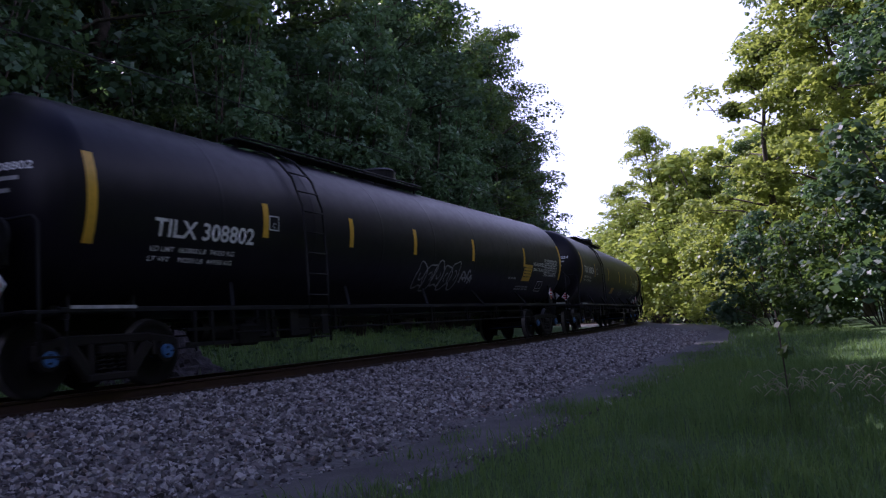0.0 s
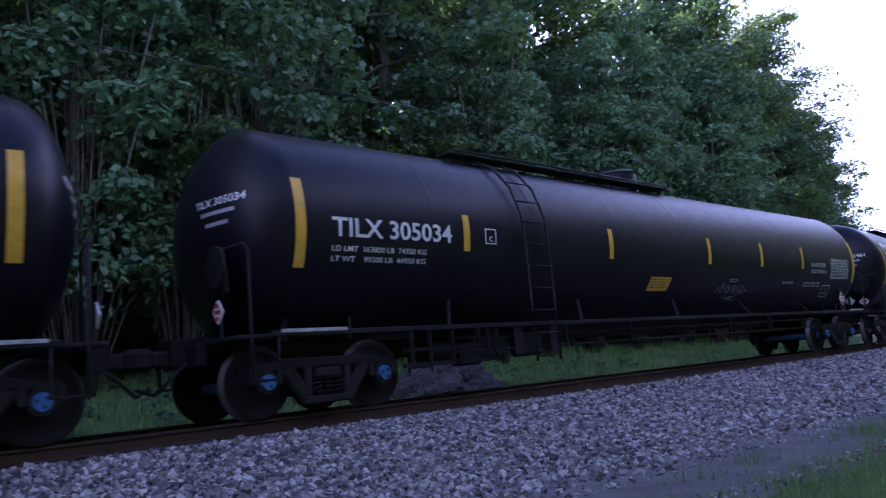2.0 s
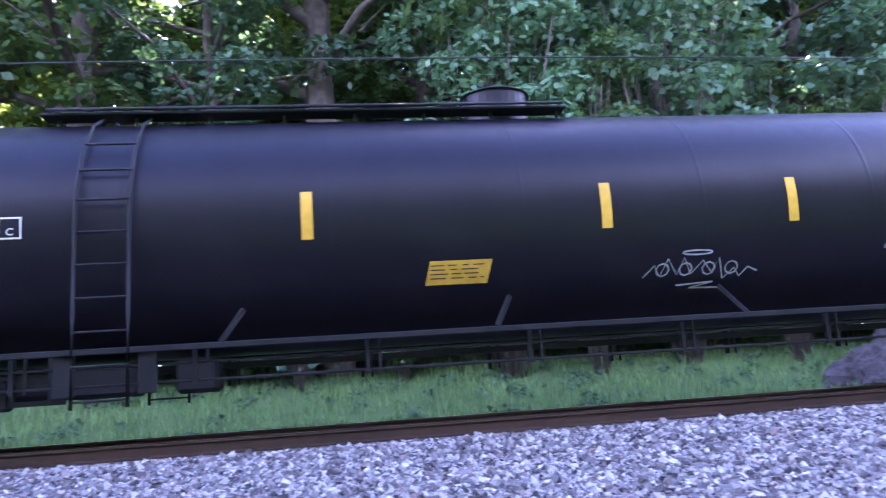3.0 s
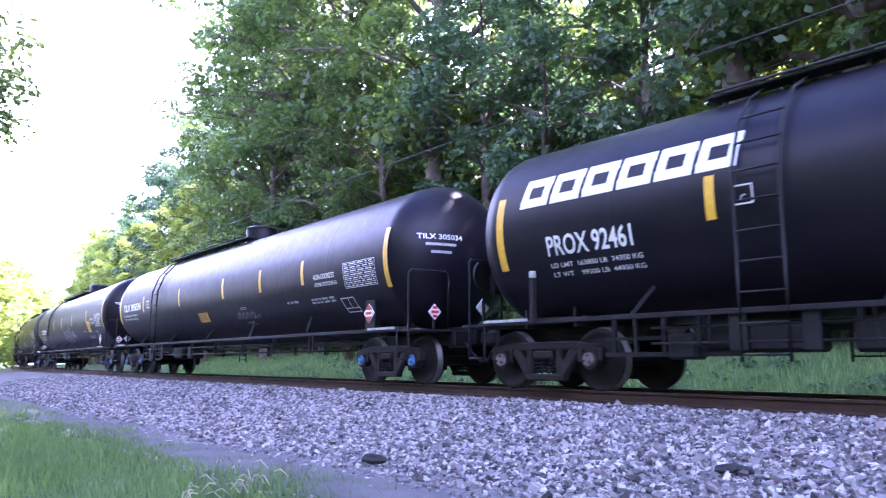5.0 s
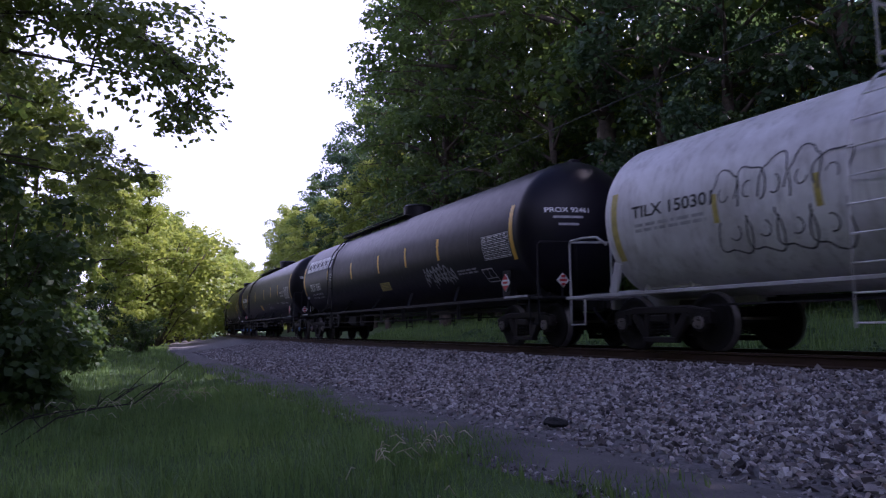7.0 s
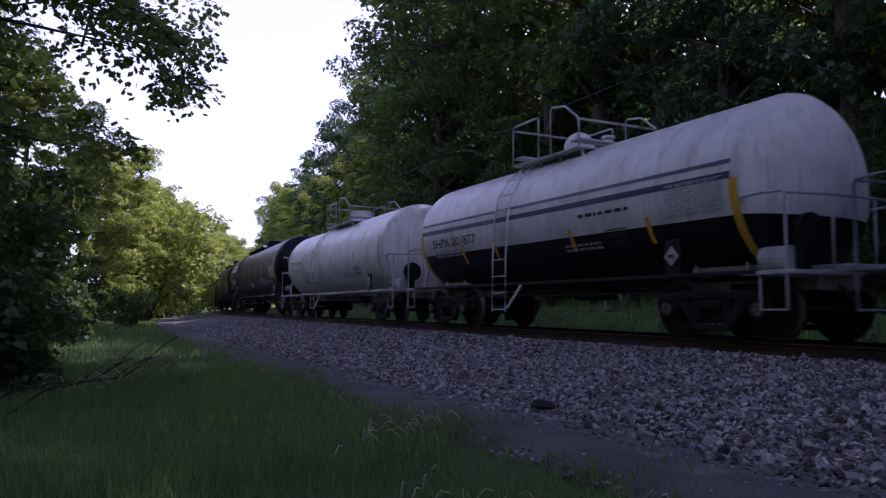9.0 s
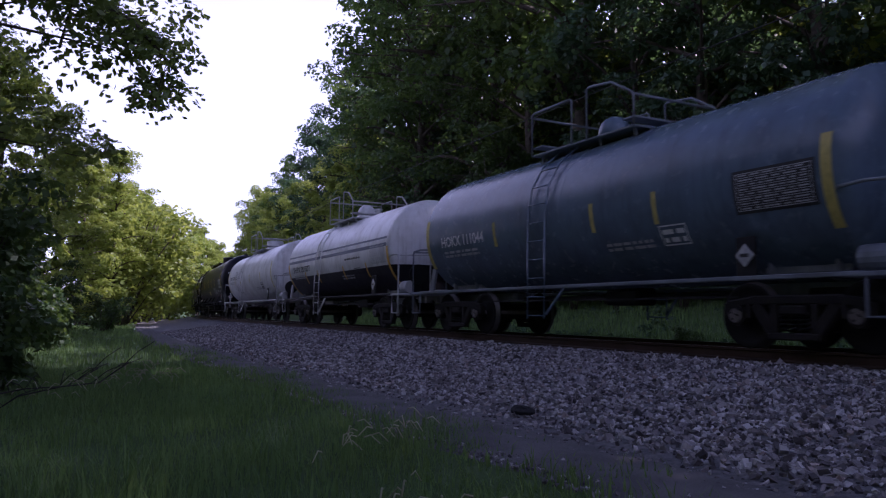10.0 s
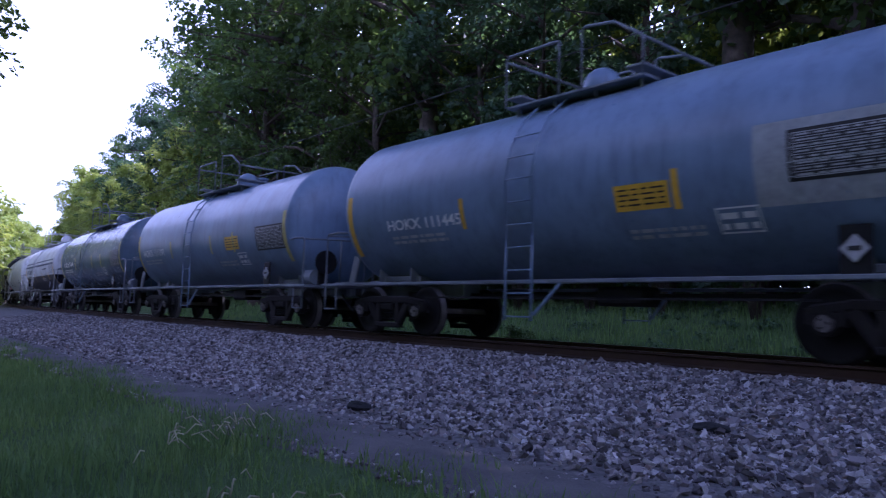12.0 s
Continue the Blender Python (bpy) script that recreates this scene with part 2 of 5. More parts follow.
# ---- the bend of the track ----
def on_track(s, q=0.0):
    """The place at s metres along the track and q metres from its middle towards the camera, and the track's heading."""
    r = BEND_L if s < 0 else BEND_R
    a = s / r
    return (r + q) * math.sin(a), NEAR + r - (r + q) * math.cos(a), a


def off_track(x, y):
    r = BEND_L if x < 0 else BEND_R
    return math.hypot(x, NEAR + r - y) - r


PROFILE = [(-300, 3.4), (-60, 3.4), (-25, 3.0), (-14, 2.2), (-10.5, 1.7), (-8, 1.05), (-6, 0.55), (-4, 0.24), (-2.6, 0.22), (-1.6, 0.36), (1.6, 0.36), (2.2, 0.36),
           (4.8, 0.02), (6.5, 0.0), (9, -0.02), (14, 0.05), (300, 0.3)]


def lie(q):
    for (a, za), (b, zb) in zip(PROFILE, PROFILE[1:]):
        if q <= b:
            f = max(0.0, (q - a) / (b - a))
            return za + (zb - za) * f
    return PROFILE[-1][1]


def ground_at(x, y):
    q = off_track(x, y)
    soft = min(1.0, max(0.0, (abs(q - 0.5) - 5.2) / 3))
    return lie(q) + soft * 0.10 * noise.noise(Vector((x * 0.23, y * 0.23, 0))) - 0.03


# ---- ground ----
def build_ground():
    far = [150, 190, 250, 350, 600, 1200, 2500]
    xs = [-f for f in far[::-1]] + [-110 + 0.9 * i for i in range(246)] + far
    ys = [-2500, -1200, -500, -200, -80, -40, -25] + [-15 + 0.45 * i for i in range(90)] + [26, 29, 33, 38, 45, 55, 70, 90, 130, 200, 400, 1000, 2500]
    vs = [(x, y, ground_at(x, y)) for y in ys for x in xs]
    n = len(xs)
    fs = [(j * n + i, j * n + i + 1, (j + 1) * n + i + 1, (j + 1) * n + i) for j in range(len(ys) - 1) for i in range(n - 1)]
    return tagged(new("ground", mesh_of("ground", vs, fs, TURF, True)), "shaded grassy ground beside the railway", "ground", kind="structure")


def strip(name, qs, s0, s1, step, mat, lift, rough=0.0):
    vs, fs, n = [], [], len(qs)
    count = int((s1 - s0) / step) + 1
    rnd = random.Random(5)
    for i in range(count):
        s = s0 + i * step
        for k, (q, z) in enumerate(qs):
            wob = 0.22 * noise.noise(Vector((s * 0.35, k * 9.0, 3))) + 0.12 * noise.noise(Vector((s * 1.4, k * 9.0, 5))) if k in (0, n - 1) else 0
            x, y, a = on_track(s, q + wob)
            vs.append((x, y, z + lift + rough * rnd.uniform(-1, 1)))
    for i in range(count - 1):
        for k in range(n - 1):
            fs.append((i * n + k, (i + 1) * n + k, (i + 1) * n + k + 1, i * n + k + 1))
    return new(name, mesh_of(name, vs, fs, mat, True))


build_ground()
bed = tagged(strip("ballast_bed", [(-2.9, 0.10), (-2.2, 0.36), (-1.6, 0.48), (-1.2, 0.52), (0.6, 0.53), (0.95, 0.525), (1.2, 0.57), (1.6, 0.56), (1.9, 0.52), (2.6, 0.38), (3.6, 0.22), (4.6, 0.08), (5.4, 0.0)], -170, 170, 0.5, BED, 0.0, 0.008),
             "grey crushed stone ballast bed", "ballast", kind="structure")
tagged(strip("dirt_path", [(4.9, -0.03), (5.3, 0.0), (5.7, 0.015), (6.1, 0.01), (6.5, -0.05)], -170, 170, 0.5, DIRT, 0.015), "worn gravelly dirt path along the ballast", "path", kind="structure")


def build_rail(q, name):
    prof = [(-0.037, 0), (-0.037, -0.03), (-0.012, -0.045), (-0.010, -0.135), (-0.070, -0.155), (-0.070, -0.172), (0.070, -0.172), (0.070, -0.155),
            (0.010, -0.135), (0.012, -0.045), (0.037, -0.03), (0.037, 0)]
    vs, fs, n = [], [], len(prof)
    ss = [-170 + 1.0 * i for i in range(341)]
    for s in ss:
        for dq, z in prof:
            x, y, a = on_track(s, q + dq)
            vs.append((x, y, RAIL + z))
    for i in range(len(ss) - 1):
        for k in range(n):
            fs.append((i * n + k, i * n + (k + 1) % n, (i + 1) * n + (k + 1) % n, (i + 1) * n + k))
    me = mesh_of(name, vs, fs, [RUST, TREAD])
    for i, p in enumerate(me.polygons):
        if i % n == n - 1:
            p.material_index = 1
    return tagged(new(name, me), "rust-brown steel rail with a worn running top", "rail", group="rails of the track", kind="structure")


build_rail(0.755, "rail")
build_rail(-0.755, "rail")



def build_ties():
    bm = bmesh.new()
    box(bm, (0, 0, -0.09), (0.23, 2.6, 0.18), bev=0.012)
    for y in (-0.755, 0.755):
        box(bm, (0, y, 0.006), (0.19, 0.33, 0.014))
    me = bpy.data.meshes.new("sleeper")
    bm.to_mesh(me)
    bm.free()
    me.materials.append(TIE)
    rnd = random.Random(8)
    for i in range(150):
        s = (i - 75) * 0.52
        x, y, a = on_track(s, rnd.uniform(-0.06, 0.06))
        ob = new("sleeper", me)
        ob.parent = bed
        ob.matrix_basis = pose(x, y, RAIL - 0.186, 0, 0, math.degrees(a) + rnd.uniform(-1, 1))


# ---- tank cars ----
WR = 0.457      # wheel radius


def patch(x0, x1, z0, z1, r, zc, lift=0.006, n=5, slant=0.0):
    """A piece of the tank's near skin between two stations and two heights."""
    bm = bmesh.new()
    a0, a1 = math.asin(max(-1, min(1, (z0 - zc) / r))), math.asin(max(-1, min(1, (z1 - zc) / r)))
    rows = []
    for i in range(n + 1):
        a = a0 + (a1 - a0) * i / n
        sh = slant * i / n
        rows.append([bm.verts.new((x + sh, -(r + lift) * math.cos(a), zc + (r + lift) * math.sin(a))) for x in (x0, x1)])
    for p, q in zip(rows, rows[1:]):
        bm.faces.new((p[0], p[1], q[1], q[0])).smooth = True
    return bm


def join_patches(bms):
    out = bmesh.new()
    for b in bms:
        me = bpy.data.meshes.new("tmp")
        b.to_mesh(me)
        b.free()
        out.from_mesh(me)
        bpy.data.meshes.remove(me)
    return out


@lru_cache(maxsize=None)
def letters(text, bold=0.0):
    cu = bpy.data.curves.new("text", "FONT")
    cu.offset = bold
    cu.body = text
    cu.resolution_u = 3
    ob = new("text", cu)
    bpy.context.view_layer.update()
    me = bpy.data.meshes.new_from_object(ob.evaluated_get(bpy.context.evaluated_depsgraph_get()))
    bpy.data.objects.remove(ob)
    bpy.data.curves.remove(cu)
    return me


def writing(text, x0, x1, z, high, r, zc, bold=0.0):
    """Words laid on the tank's near skin from x0 to x1, their middle at height z."""
    bm = bmesh.new()
    bm.from_mesh(letters(text, 0.018 if high > 0.15 else 0.008))
    xs, ys = [v.co.x for v in bm.verts], [v.co.y for v in bm.verts]
    bx, by = (x1 - x0) / (max(xs) - min(xs)), high / (max(ys) - min(ys))
    a = math.asin((z - zc) / r)
    left, base = min(xs), (max(ys) + min(ys)) / 2
    if high > 0.15:
        for k in range(1, 6):
            cut = min(ys) + (max(ys) - min(ys)) * k / 6
            bmesh.ops.bisect_plane(bm, geom=bm.verts[:] + bm.edges[:] + bm.faces[:], plane_co=(0, cut, 0), plane_no=(0, 1, 0))
    for v in bm.verts:
        t = a + (v.co.y - base) * by / r
        v.co = Vector((x0 + (v.co.x - left) * bx, -(r + 0.007) * math.cos(t), zc + (r + 0.007) * math.sin(t)))
    return bm


def bars(x0, x1, z, high, r, zc, seed, lines=1, gap=1.7):
    """Small writing too worn to read: broken bars."""
    rnd = random.Random(seed)
    out = []
    for k in range(lines):
        x, zz = x0, z - k * high * gap
        while x < x1 - 0.03:
            w = min(rnd.uniform(0.08, 0.26), x1 - x)
            out.append(patch(x, x + w, zz - high / 2, zz + high / 2, r, zc, 0.006, 1))
            x += w + rnd.uniform(0.03, 0.07)
    return join_patches(out)


def frame_patch(x0, x1, z0, z1, r, zc, w, slant=0.0):
    k = (z1 - z0)
    return join_patches([patch(x0, x1, z0, z0 + w, r, zc, 0.006, 1), patch(x0 + slant, x1 + slant, z1 - w, z1, r, zc, 0.006, 1),
                         patch(x0, x0 + w, z0, z1, r, zc, 0.0065, 4, slant), patch(x1 - w, x1, z0, z1, r, zc, 0.0065, 4, slant)])


def table(x0, x1, z0, z1, r, zc, seed, rows=7):
    out = [frame_patch(x0, x1, z0, z1, r, zc, 0.011)]
    h = (z1 - z0) / rows
    for k in range(rows):
        out.append(bars(x0 + 0.05, x1 - 0.05, z0 + h * (k + 0.5), h * 0.30, r, zc, seed + k))
        if k:
            out.append(patch(x0, x1, z0 + h * k - 0.004, z0 + h * k + 0.004, r, zc, 0.006, 1))
    return join_patches(out)


def stroke(bm, pts, wide, r, zc, lift=0.008):
    """A painted line on the tank's near skin through points (x, z)."""
    last = None
    n = len(pts)
    for i, (x, z) in enumerate(pts):
        (xa, za), (xb, zb) = pts[max(i - 1, 0)], pts[min(i + 1, n - 1)]
        d = math.hypot(xb - xa, zb - za) or 1
        nx, nz = -(zb - za) / d * wide, (xb - xa) / d * wide
        pair = []
        for sx, sz in ((x + nx, z + nz), (x - nx, z - nz)):
            a = math.asin(max(-0.99, min(0.99, (sz - zc) / r)))
            pair.append(bm.verts.new((sx, -(r + lift) * math.cos(a), zc + (r + lift) * math.sin(a))))
        if last:
            bm.faces.new((last[0], last[1], pair[1], pair[0]))
        last = pair


def bubble_tag(x0, x1, z0, z1, r, zc, seed, count=5, wide=0.016, start=0.0, turn=1.0):
    """A row of fat rounded outlines, each with an inner curl."""
    rnd = random.Random(seed)
    bm = bmesh.new()
    w = (x1 - x0) / count
    for k in range(count):
        cx, cz = x0 + w * (k + 0.5), (z0 + z1) / 2 + rnd.uniform(-0.07, 0.07) * (z1 - z0)
        a, b, ph, tilt = w * 0.58, (z1 - z0) * rnd.uniform(0.40, 0.5), rnd.uniform(0, 6), rnd.uniform(0.0, 0.3)
        out, inn = [], []
        for i in range(25):
            t = start + i / 24 * math.tau * turn
            q = 1 + 0.13 * math.sin(3 * t + ph) + 0.07 * math.sin(5 * t + 2 * ph)
            dz = b * q * math.copysign(abs(math.sin(t)) ** 0.75, math.sin(t))
            out.append((cx + a * q * math.copysign(abs(math.cos(t)) ** 0.75, math.cos(t)) + tilt * dz, cz + dz))
        stroke(bm, out, wide, r, zc, 0.008 + 0.0008 * k)
        for i in range(9):
            t = ph + i / 8 * 3.6
            inn.append((cx + a * 0.36 * math.cos(t) + tilt * b * 0.3 * math.sin(t), cz + b * 0.36 * math.sin(t)))
        stroke(bm, inn, wide * 0.8, r, zc, 0.013 + 0.0008 * k)
    return bm


def quick_tag(x0, x1, z0, z1, r, zc, seed, wide=0.009):
    """A jagged hand-sprayed scrawl with a loop above it and a tail below."""
    rnd = random.Random(seed)
    bm = bmesh.new()
    n, w, h = 15, x1 - x0, z1 - z0
    pts = []
    for i in range(n):
        f = i / (n - 1)
        env = 0.30 + 0.5 * math.sin(math.pi * min(1, f * 1.25)) ** 0.8
        pts.append((x0 + w * f + rnd.uniform(-0.02, 0.02) * w, z0 + 0.30 * h + (h * env * rnd.uniform(0.55, 0.9) if i % 2 else rnd.uniform(-0.08, 0.12) * h)))
    stroke(bm, pts, wide, r, zc, 0.008)
    for k in range(4):
        cx, cz = x0 + w * (0.16 + 0.2 * k), z0 + 0.52 * h
        stroke(bm, [(cx + 0.055 * w * math.cos(t / 8 * math.tau), cz + 0.17 * h * math.sin(t / 8 * math.tau)) for t in range(9)], wide, r, zc, 0.0095 + 0.001 * k)
    stroke(bm, [(x0 + w * (0.45 + 0.13 * math.cos(t / 12 * math.tau)), z1 - 0.04 * h + 0.06 * h * math.sin(t / 12 * math.tau)) for t in range(13)], wide, r, zc, 0.014)
    stroke(bm, [(x0 + 0.3 * w, z0 + 0.10 * h), (x0 + 0.62 * w, z0 + 0.16 * h), (x0 + 0.42 * w, z0 + 0.02 * h), (x0 + 0.7 * w, z0)], wide, r, zc, 0.015)
    return bm


def filled_tag(x0, x1, z0, z1, r, zc, seed, count=9):
    """A cloud of overlapping pale sprayed blots with thick crooked strokes."""
    rnd = random.Random(seed)
    bm = bmesh.new()
    w = (x1 - x0) / count
    for k in range(count):
        cx, cz, h = x0 + w * (k + 0.5), (z0 + z1) / 2 + rnd.uniform(-0.12, 0.12) * (z1 - z0), (z1 - z0) * rnd.uniform(0.28, 0.5)
        turn = rnd.uniform(-0.6, 0.6)
        for a, b in (((-0.45, -1), (-0.2, 1)), ((-0.2, 1), (0.5, rnd.uniform(-0.1, 0.7))), ((-0.35, rnd.uniform(-0.3, 0.2)), (0.5, rnd.uniform(-1, -0.2)))):
            p, q = (cx + w * (a[0] + turn * a[1] * 0.2), cz + h * a[1]), (cx + w * (b[0] + turn * b[1] * 0.2), cz + h * b[1])
            m = ((p[0] + q[0]) / 2 + rnd.uniform(-0.1, 0.1) * w, (p[1] + q[1]) / 2 + rnd.uniform(-0.15, 0.15) * h)
            stroke(bm, [p, m, q], rnd.uniform(0.018, 0.036), r, zc, 0.008 + 0.0006 * k)
    return bm


def tank_bm(half, head, r, zc, split=None, bands=()):
    bm = bmesh.new()
    prof = []
    for i in range(9):
        a = math.pi / 2 * i / 8
        prof.append((-half - head * math.cos(a), max(0.02, r * math.sin(a))))
    for k in range(1, 8):
        x = -half + 2 * half * k / 8
        prof += [(x - 0.16, r), (x - 0.05, r), (x - 0.015, r), (x, r + 0.0025), (x + 0.015, r), (x + 0.05, r), (x + 0.16, r)]
    prof = prof[:9] + [(-half + 0.03, r), (-half + 0.12, r)] + prof[9:] + [(half - 0.12, r), (half - 0.03, r)] + [(-x, q) for x, q in prof[:9]][::-1]
    spin(bm, prof, 72)
    bmesh.ops.translate(bm, vec=(0, 0, zc), verts=bm.verts)
    if split is not None:
        bmesh.ops.bisect_plane(bm, geom=bm.verts[:] + bm.edges[:] + bm.faces[:], plane_co=(0, 0, split), plane_no=(0, 0, 1))
        for f in bm.faces:
            if f.calc_center_median().z < split:
                f.material_index = 1
    return bm


def side_frame_bm():
    """One cast side frame, about the middle of its bogie, in the plane y = 0."""
    bm = bmesh.new()
    t = 0.13
    bar(bm, (-0.66, 0, 0.665), (0.66, 0, 0.665), t, 0.13, 0.02)
    box(bm, (0, 0.0, 0.53), (0.40, t + 0.06, 0.13), bev=0.025)
    for s in (-1, 1):
        bar(bm, (s * 0.60, 0, 0.665), (s * 1.07, 0, 0.60), t, 0.125, 0.025)
        bar(bm, (s * 0.62, 0, 0.62), (s * 0.30, 0, 0.21), t, 0.18, 0.03)
        bar(bm, (s * 0.30, 0, 0.62), (s * 0.30, 0, 0.20), t, 0.115, 0.02)
        bar(bm, (s * 1.07, 0, 0.63), (s * 1.07, 0, 0.44), t, 0.09, 0.012)
        bar(bm, (s * 0.71, 0, 0.62), (s * 0.71, 0, 0.42), t, 0.09, 0.012)
        cyl(bm, (s * 0.89, -0.075, WR), (s * 0.89, 0.075, WR), 0.145, 18)
    bar(bm, (-0.38, 0, 0.185), (0.38, 0, 0.185), t + 0.03, 0.10, 0.02)
    return bm


def wheelset_bm():
    bm = bmesh.new()
    for s in (-1, 1):
        one = bmesh.new()
        prof = [(0.0, 0.10), (0.0, 0.155), (0.02, 0.17), (0.03, 0.36), (0.0, 0.385), (0.0, 0.445), (0.005, WR), (0.095, WR + 0.004), (0.110, WR + 0.028), (0.132, WR + 0.026), (0.136, 0.385), (0.10, 0.36), (0.09, 0.17), (0.13, 0.15), (0.13, 0.10)]
        spin(one, prof, 40, "y", True, [0, 0, 0, 0, 0, 0, 1, 1, 0, 0, 0, 0, 0, 0])
        m = Matrix.Translation((0, -0.80, 0)) if s < 0 else Matrix.Translation((0, 0.80, 0)) @ Matrix.Diagonal((1, -1, 1, 1))
        bmesh.ops.transform(one, matrix=m, verts=one.verts)
        bmesh.ops.recalc_face_normals(one, faces=one.faces)
        me = bpy.data.meshes.new("tmp")
        one.to_mesh(me)
        one.free()
        bm.from_mesh(me)
        bpy.data.meshes.remove(me)
    for v in cyl(bm, (0, -1.04, 0), (0, 1.04, 0), 0.085, 14):
        pass
    n0 = len(bm.faces)
    bm.faces.ensure_lookup_table()
    for s in (-1, 1):
        cyl(bm, (0, s * 1.04, 0), (0, s * 1.10, 0), 0.105, 18, 0.095)
        for k in range(3):
            a = math.tau * k / 3
            cyl(bm, (0.055 * math.cos(a), s * 1.10, 0.055 * math.sin(a)), (0.055 * math.cos(a), s * 1.125, 0.055 * math.sin(a)), 0.018, 6)
    bm.faces.ensure_lookup_table()
    for f in bm.faces[n0:]:
        f.material_index = 2
        if len(f.verts) == 6:
            f.material_index = 0
    return bm


shared = {}


def keep(key, make, mats):
    """A mesh built once and shared by alike parts."""
    if key not in shared:
        ob = part(key.split("|")[0], make(), mats)
        shared[key] = ob.data
        bpy.data.objects.remove(ob)
    return shared[key]


def coil_bm():
    bm = bmesh.new()
    pts = [(0.06 * math.cos(k * 0.9), 0.06 * math.sin(k * 0.9), 0.25 + 0.28 * k / 36) for k in range(37)]
    tube(bm, pts, 0.016, 5)
    return bm


WHEELSETS = []    # (wheelset, x and z in its bogie)


def bogie(car, x, cap):
    bg = part("bogie", keep("bogie", lambda: bolster_bm(), CAST), None, car)
    bg.location = (x, 0, 0)
    for y in (-0.985, 0.985):
        f = part("side_frame", keep("side_frame", side_frame_bm, CAST), None, bg)
        f.location = (0, y, 0)
        for k in (-0.15, 0.0, 0.15):
            c = part("coil_spring", keep("coil_spring", coil_bm, STEEL), None, bg)
            c.location = (k, y, 0)
    for s in (-1, 1):
        w = part("wheelset", keep("wheelset|" + cap.name, wheelset_bm, [WHEEL, WHEEL_RIM, cap]), None, bg, "blue bearing cap" if cap is CAP_BLUE else "")
        w.location = (s * 0.89, 0, WR)
        WHEELSETS.append((w, s * 0.89))
    return bg


def bolster_bm():
    bm = bmesh.new()
    box(bm, (0, 0, 0.60), (0.42, 1.84, 0.17), bev=0.03)
    box(bm, (0, 0, 0.77), (0.62, 0.62, 0.16), bev=0.03)
    for s in (-1, 1):
        box(bm, (s * 0.42, 0, 0.42), (0.10, 1.5, 0.16), bev=0.02)
        box(bm, (s * 0.42, -0.72, 0.40), (0.13, 0.12, 0.3), bev=0.02)
        box(bm, (s * 0.42, 0.72, 0.40), (0.13, 0.12, 0.3), bev=0.02)
    return bm


def coupler_bm(s):
    bm = bmesh.new()
    box(bm, (s * -0.25, 0, 0.86), (0.7, 0.16, 0.2), bev=0.03)
    box(bm, (s * 0.16, 0.0, 0.86), (0.30, 0.30, 0.28), bev=0.06)
    tube(bm, [(s * -0.3, -0.35, 0.78), (s * -0.1, -0.36, 0.6), (s * 0.1, -0.3, 0.42), (s * 0.28, -0.2, 0.5)], 0.025, 6)
    return bm


def stub_sill_bm(s, end, inner):
    """The deep beam under the tank's end, with its draft box, saddle and end plate."""
    bm = bmesh.new()
    box(bm, (s * (end + inner) / 2, 0, 0.92), (abs(end - inner), 0.42, 0.34), bev=0.02)
    box(bm, (s * (end - 0.25), 0, 0.86), (0.14, 1.1, 0.28), bev=0.02)
    return bm


def saddle_bm(s, x, r, zc):
    bm = bmesh.new()
    for k in (-0.5, 0.5):
        box(bm, (s * x + k, 0, (zc - r * 0.55 + 0.95) / 2), (0.05, 1.9 * r * 0.62, zc - r * 0.55 - 0.95), bev=0.01)
    box(bm, (s * x, 0, 1.08), (1.3, 1.5, 0.12), bev=0.02)
    return bm


def car(name, label, u, half_len, half_truck, half_tank, head, r, zc, mats, frame_mat, cap, sill=True):
    """The common parts of a tank car; its origin is at the top of the rails under its middle."""
    c = thing(name, label, "tank car", "tank cars of the train")
    CARS.append((c, u, half_truck))
    for s in (-1, 1):
        bogie(c, s * half_truck, cap)
        part("stub_sill", stub_sill_bm(s, half_len - 0.35, half_truck - 1.3), frame_mat, c)
        part("saddle", saddle_bm(s, half_truck, r, zc), frame_mat, c)
        cp = part("coupler", coupler_bm(s), CAST, c)
        cp.location = (s * (half_len - 0.18), 0, 0)
    return c


CARS = []


def stripe_set(c, xs, z, r, zc, ends=(), high=0.55, wide=0.13, mat=None):
    for x in xs:
        tall = 1.15 if x in ends else high
        w = 0.15 if x in ends else wide
        part("reflector_stripe", patch(x - w / 2, x + w / 2, z - tall / 2, z + tall / 2, r, zc, 0.007, 8), mat or YELLOW, c)


def placard(c, x, z, r, zc, red=True):
    """A diamond hazard sign in its holder, hung off the tank's side."""
    y = -math.sqrt(max(0.1, r * r - (z + 0.24 - zc) ** 2)) - 0.10
    bm = bmesh.new()
    box(bm, (x, y, z), (0.27 if red else 0.22, 0.02, 0.27 if red else 0.22), Matrix.Rotation(radians(45), 4, "Y"))
    p = part("placard", bm, LETTER if red else LETTER_DIM, c, "white diamond hazard placard" if red else "dull grey diamond hazard placard")
    if red:
        for s in (-1, 1):
            bm = bmesh.new()
            v = [bm.verts.new((x - 0.13, y - 0.013, z + s * 0.065)), bm.verts.new((x + 0.13, y - 0.013, z + s * 0.065)), bm.verts.new((x, y - 0.013, z + s * 0.19))]
            bm.faces.new(v)
            part("placard_corner", bm, RED, p, "red corner of the placard")
    bm = bmesh.new()
    box(bm, (x, y - 0.014, z), (0.2 if red else 0.14, 0.004, 0.05))
    part("placard_bar", bm, INK if not red else RED, p)
    bm = bmesh.new()
    box(bm, (x, y + 0.03, z - 0.05), (0.34, 0.03, 0.62), bev=0.01)
    part("placard_holder", bm, STEEL, c)


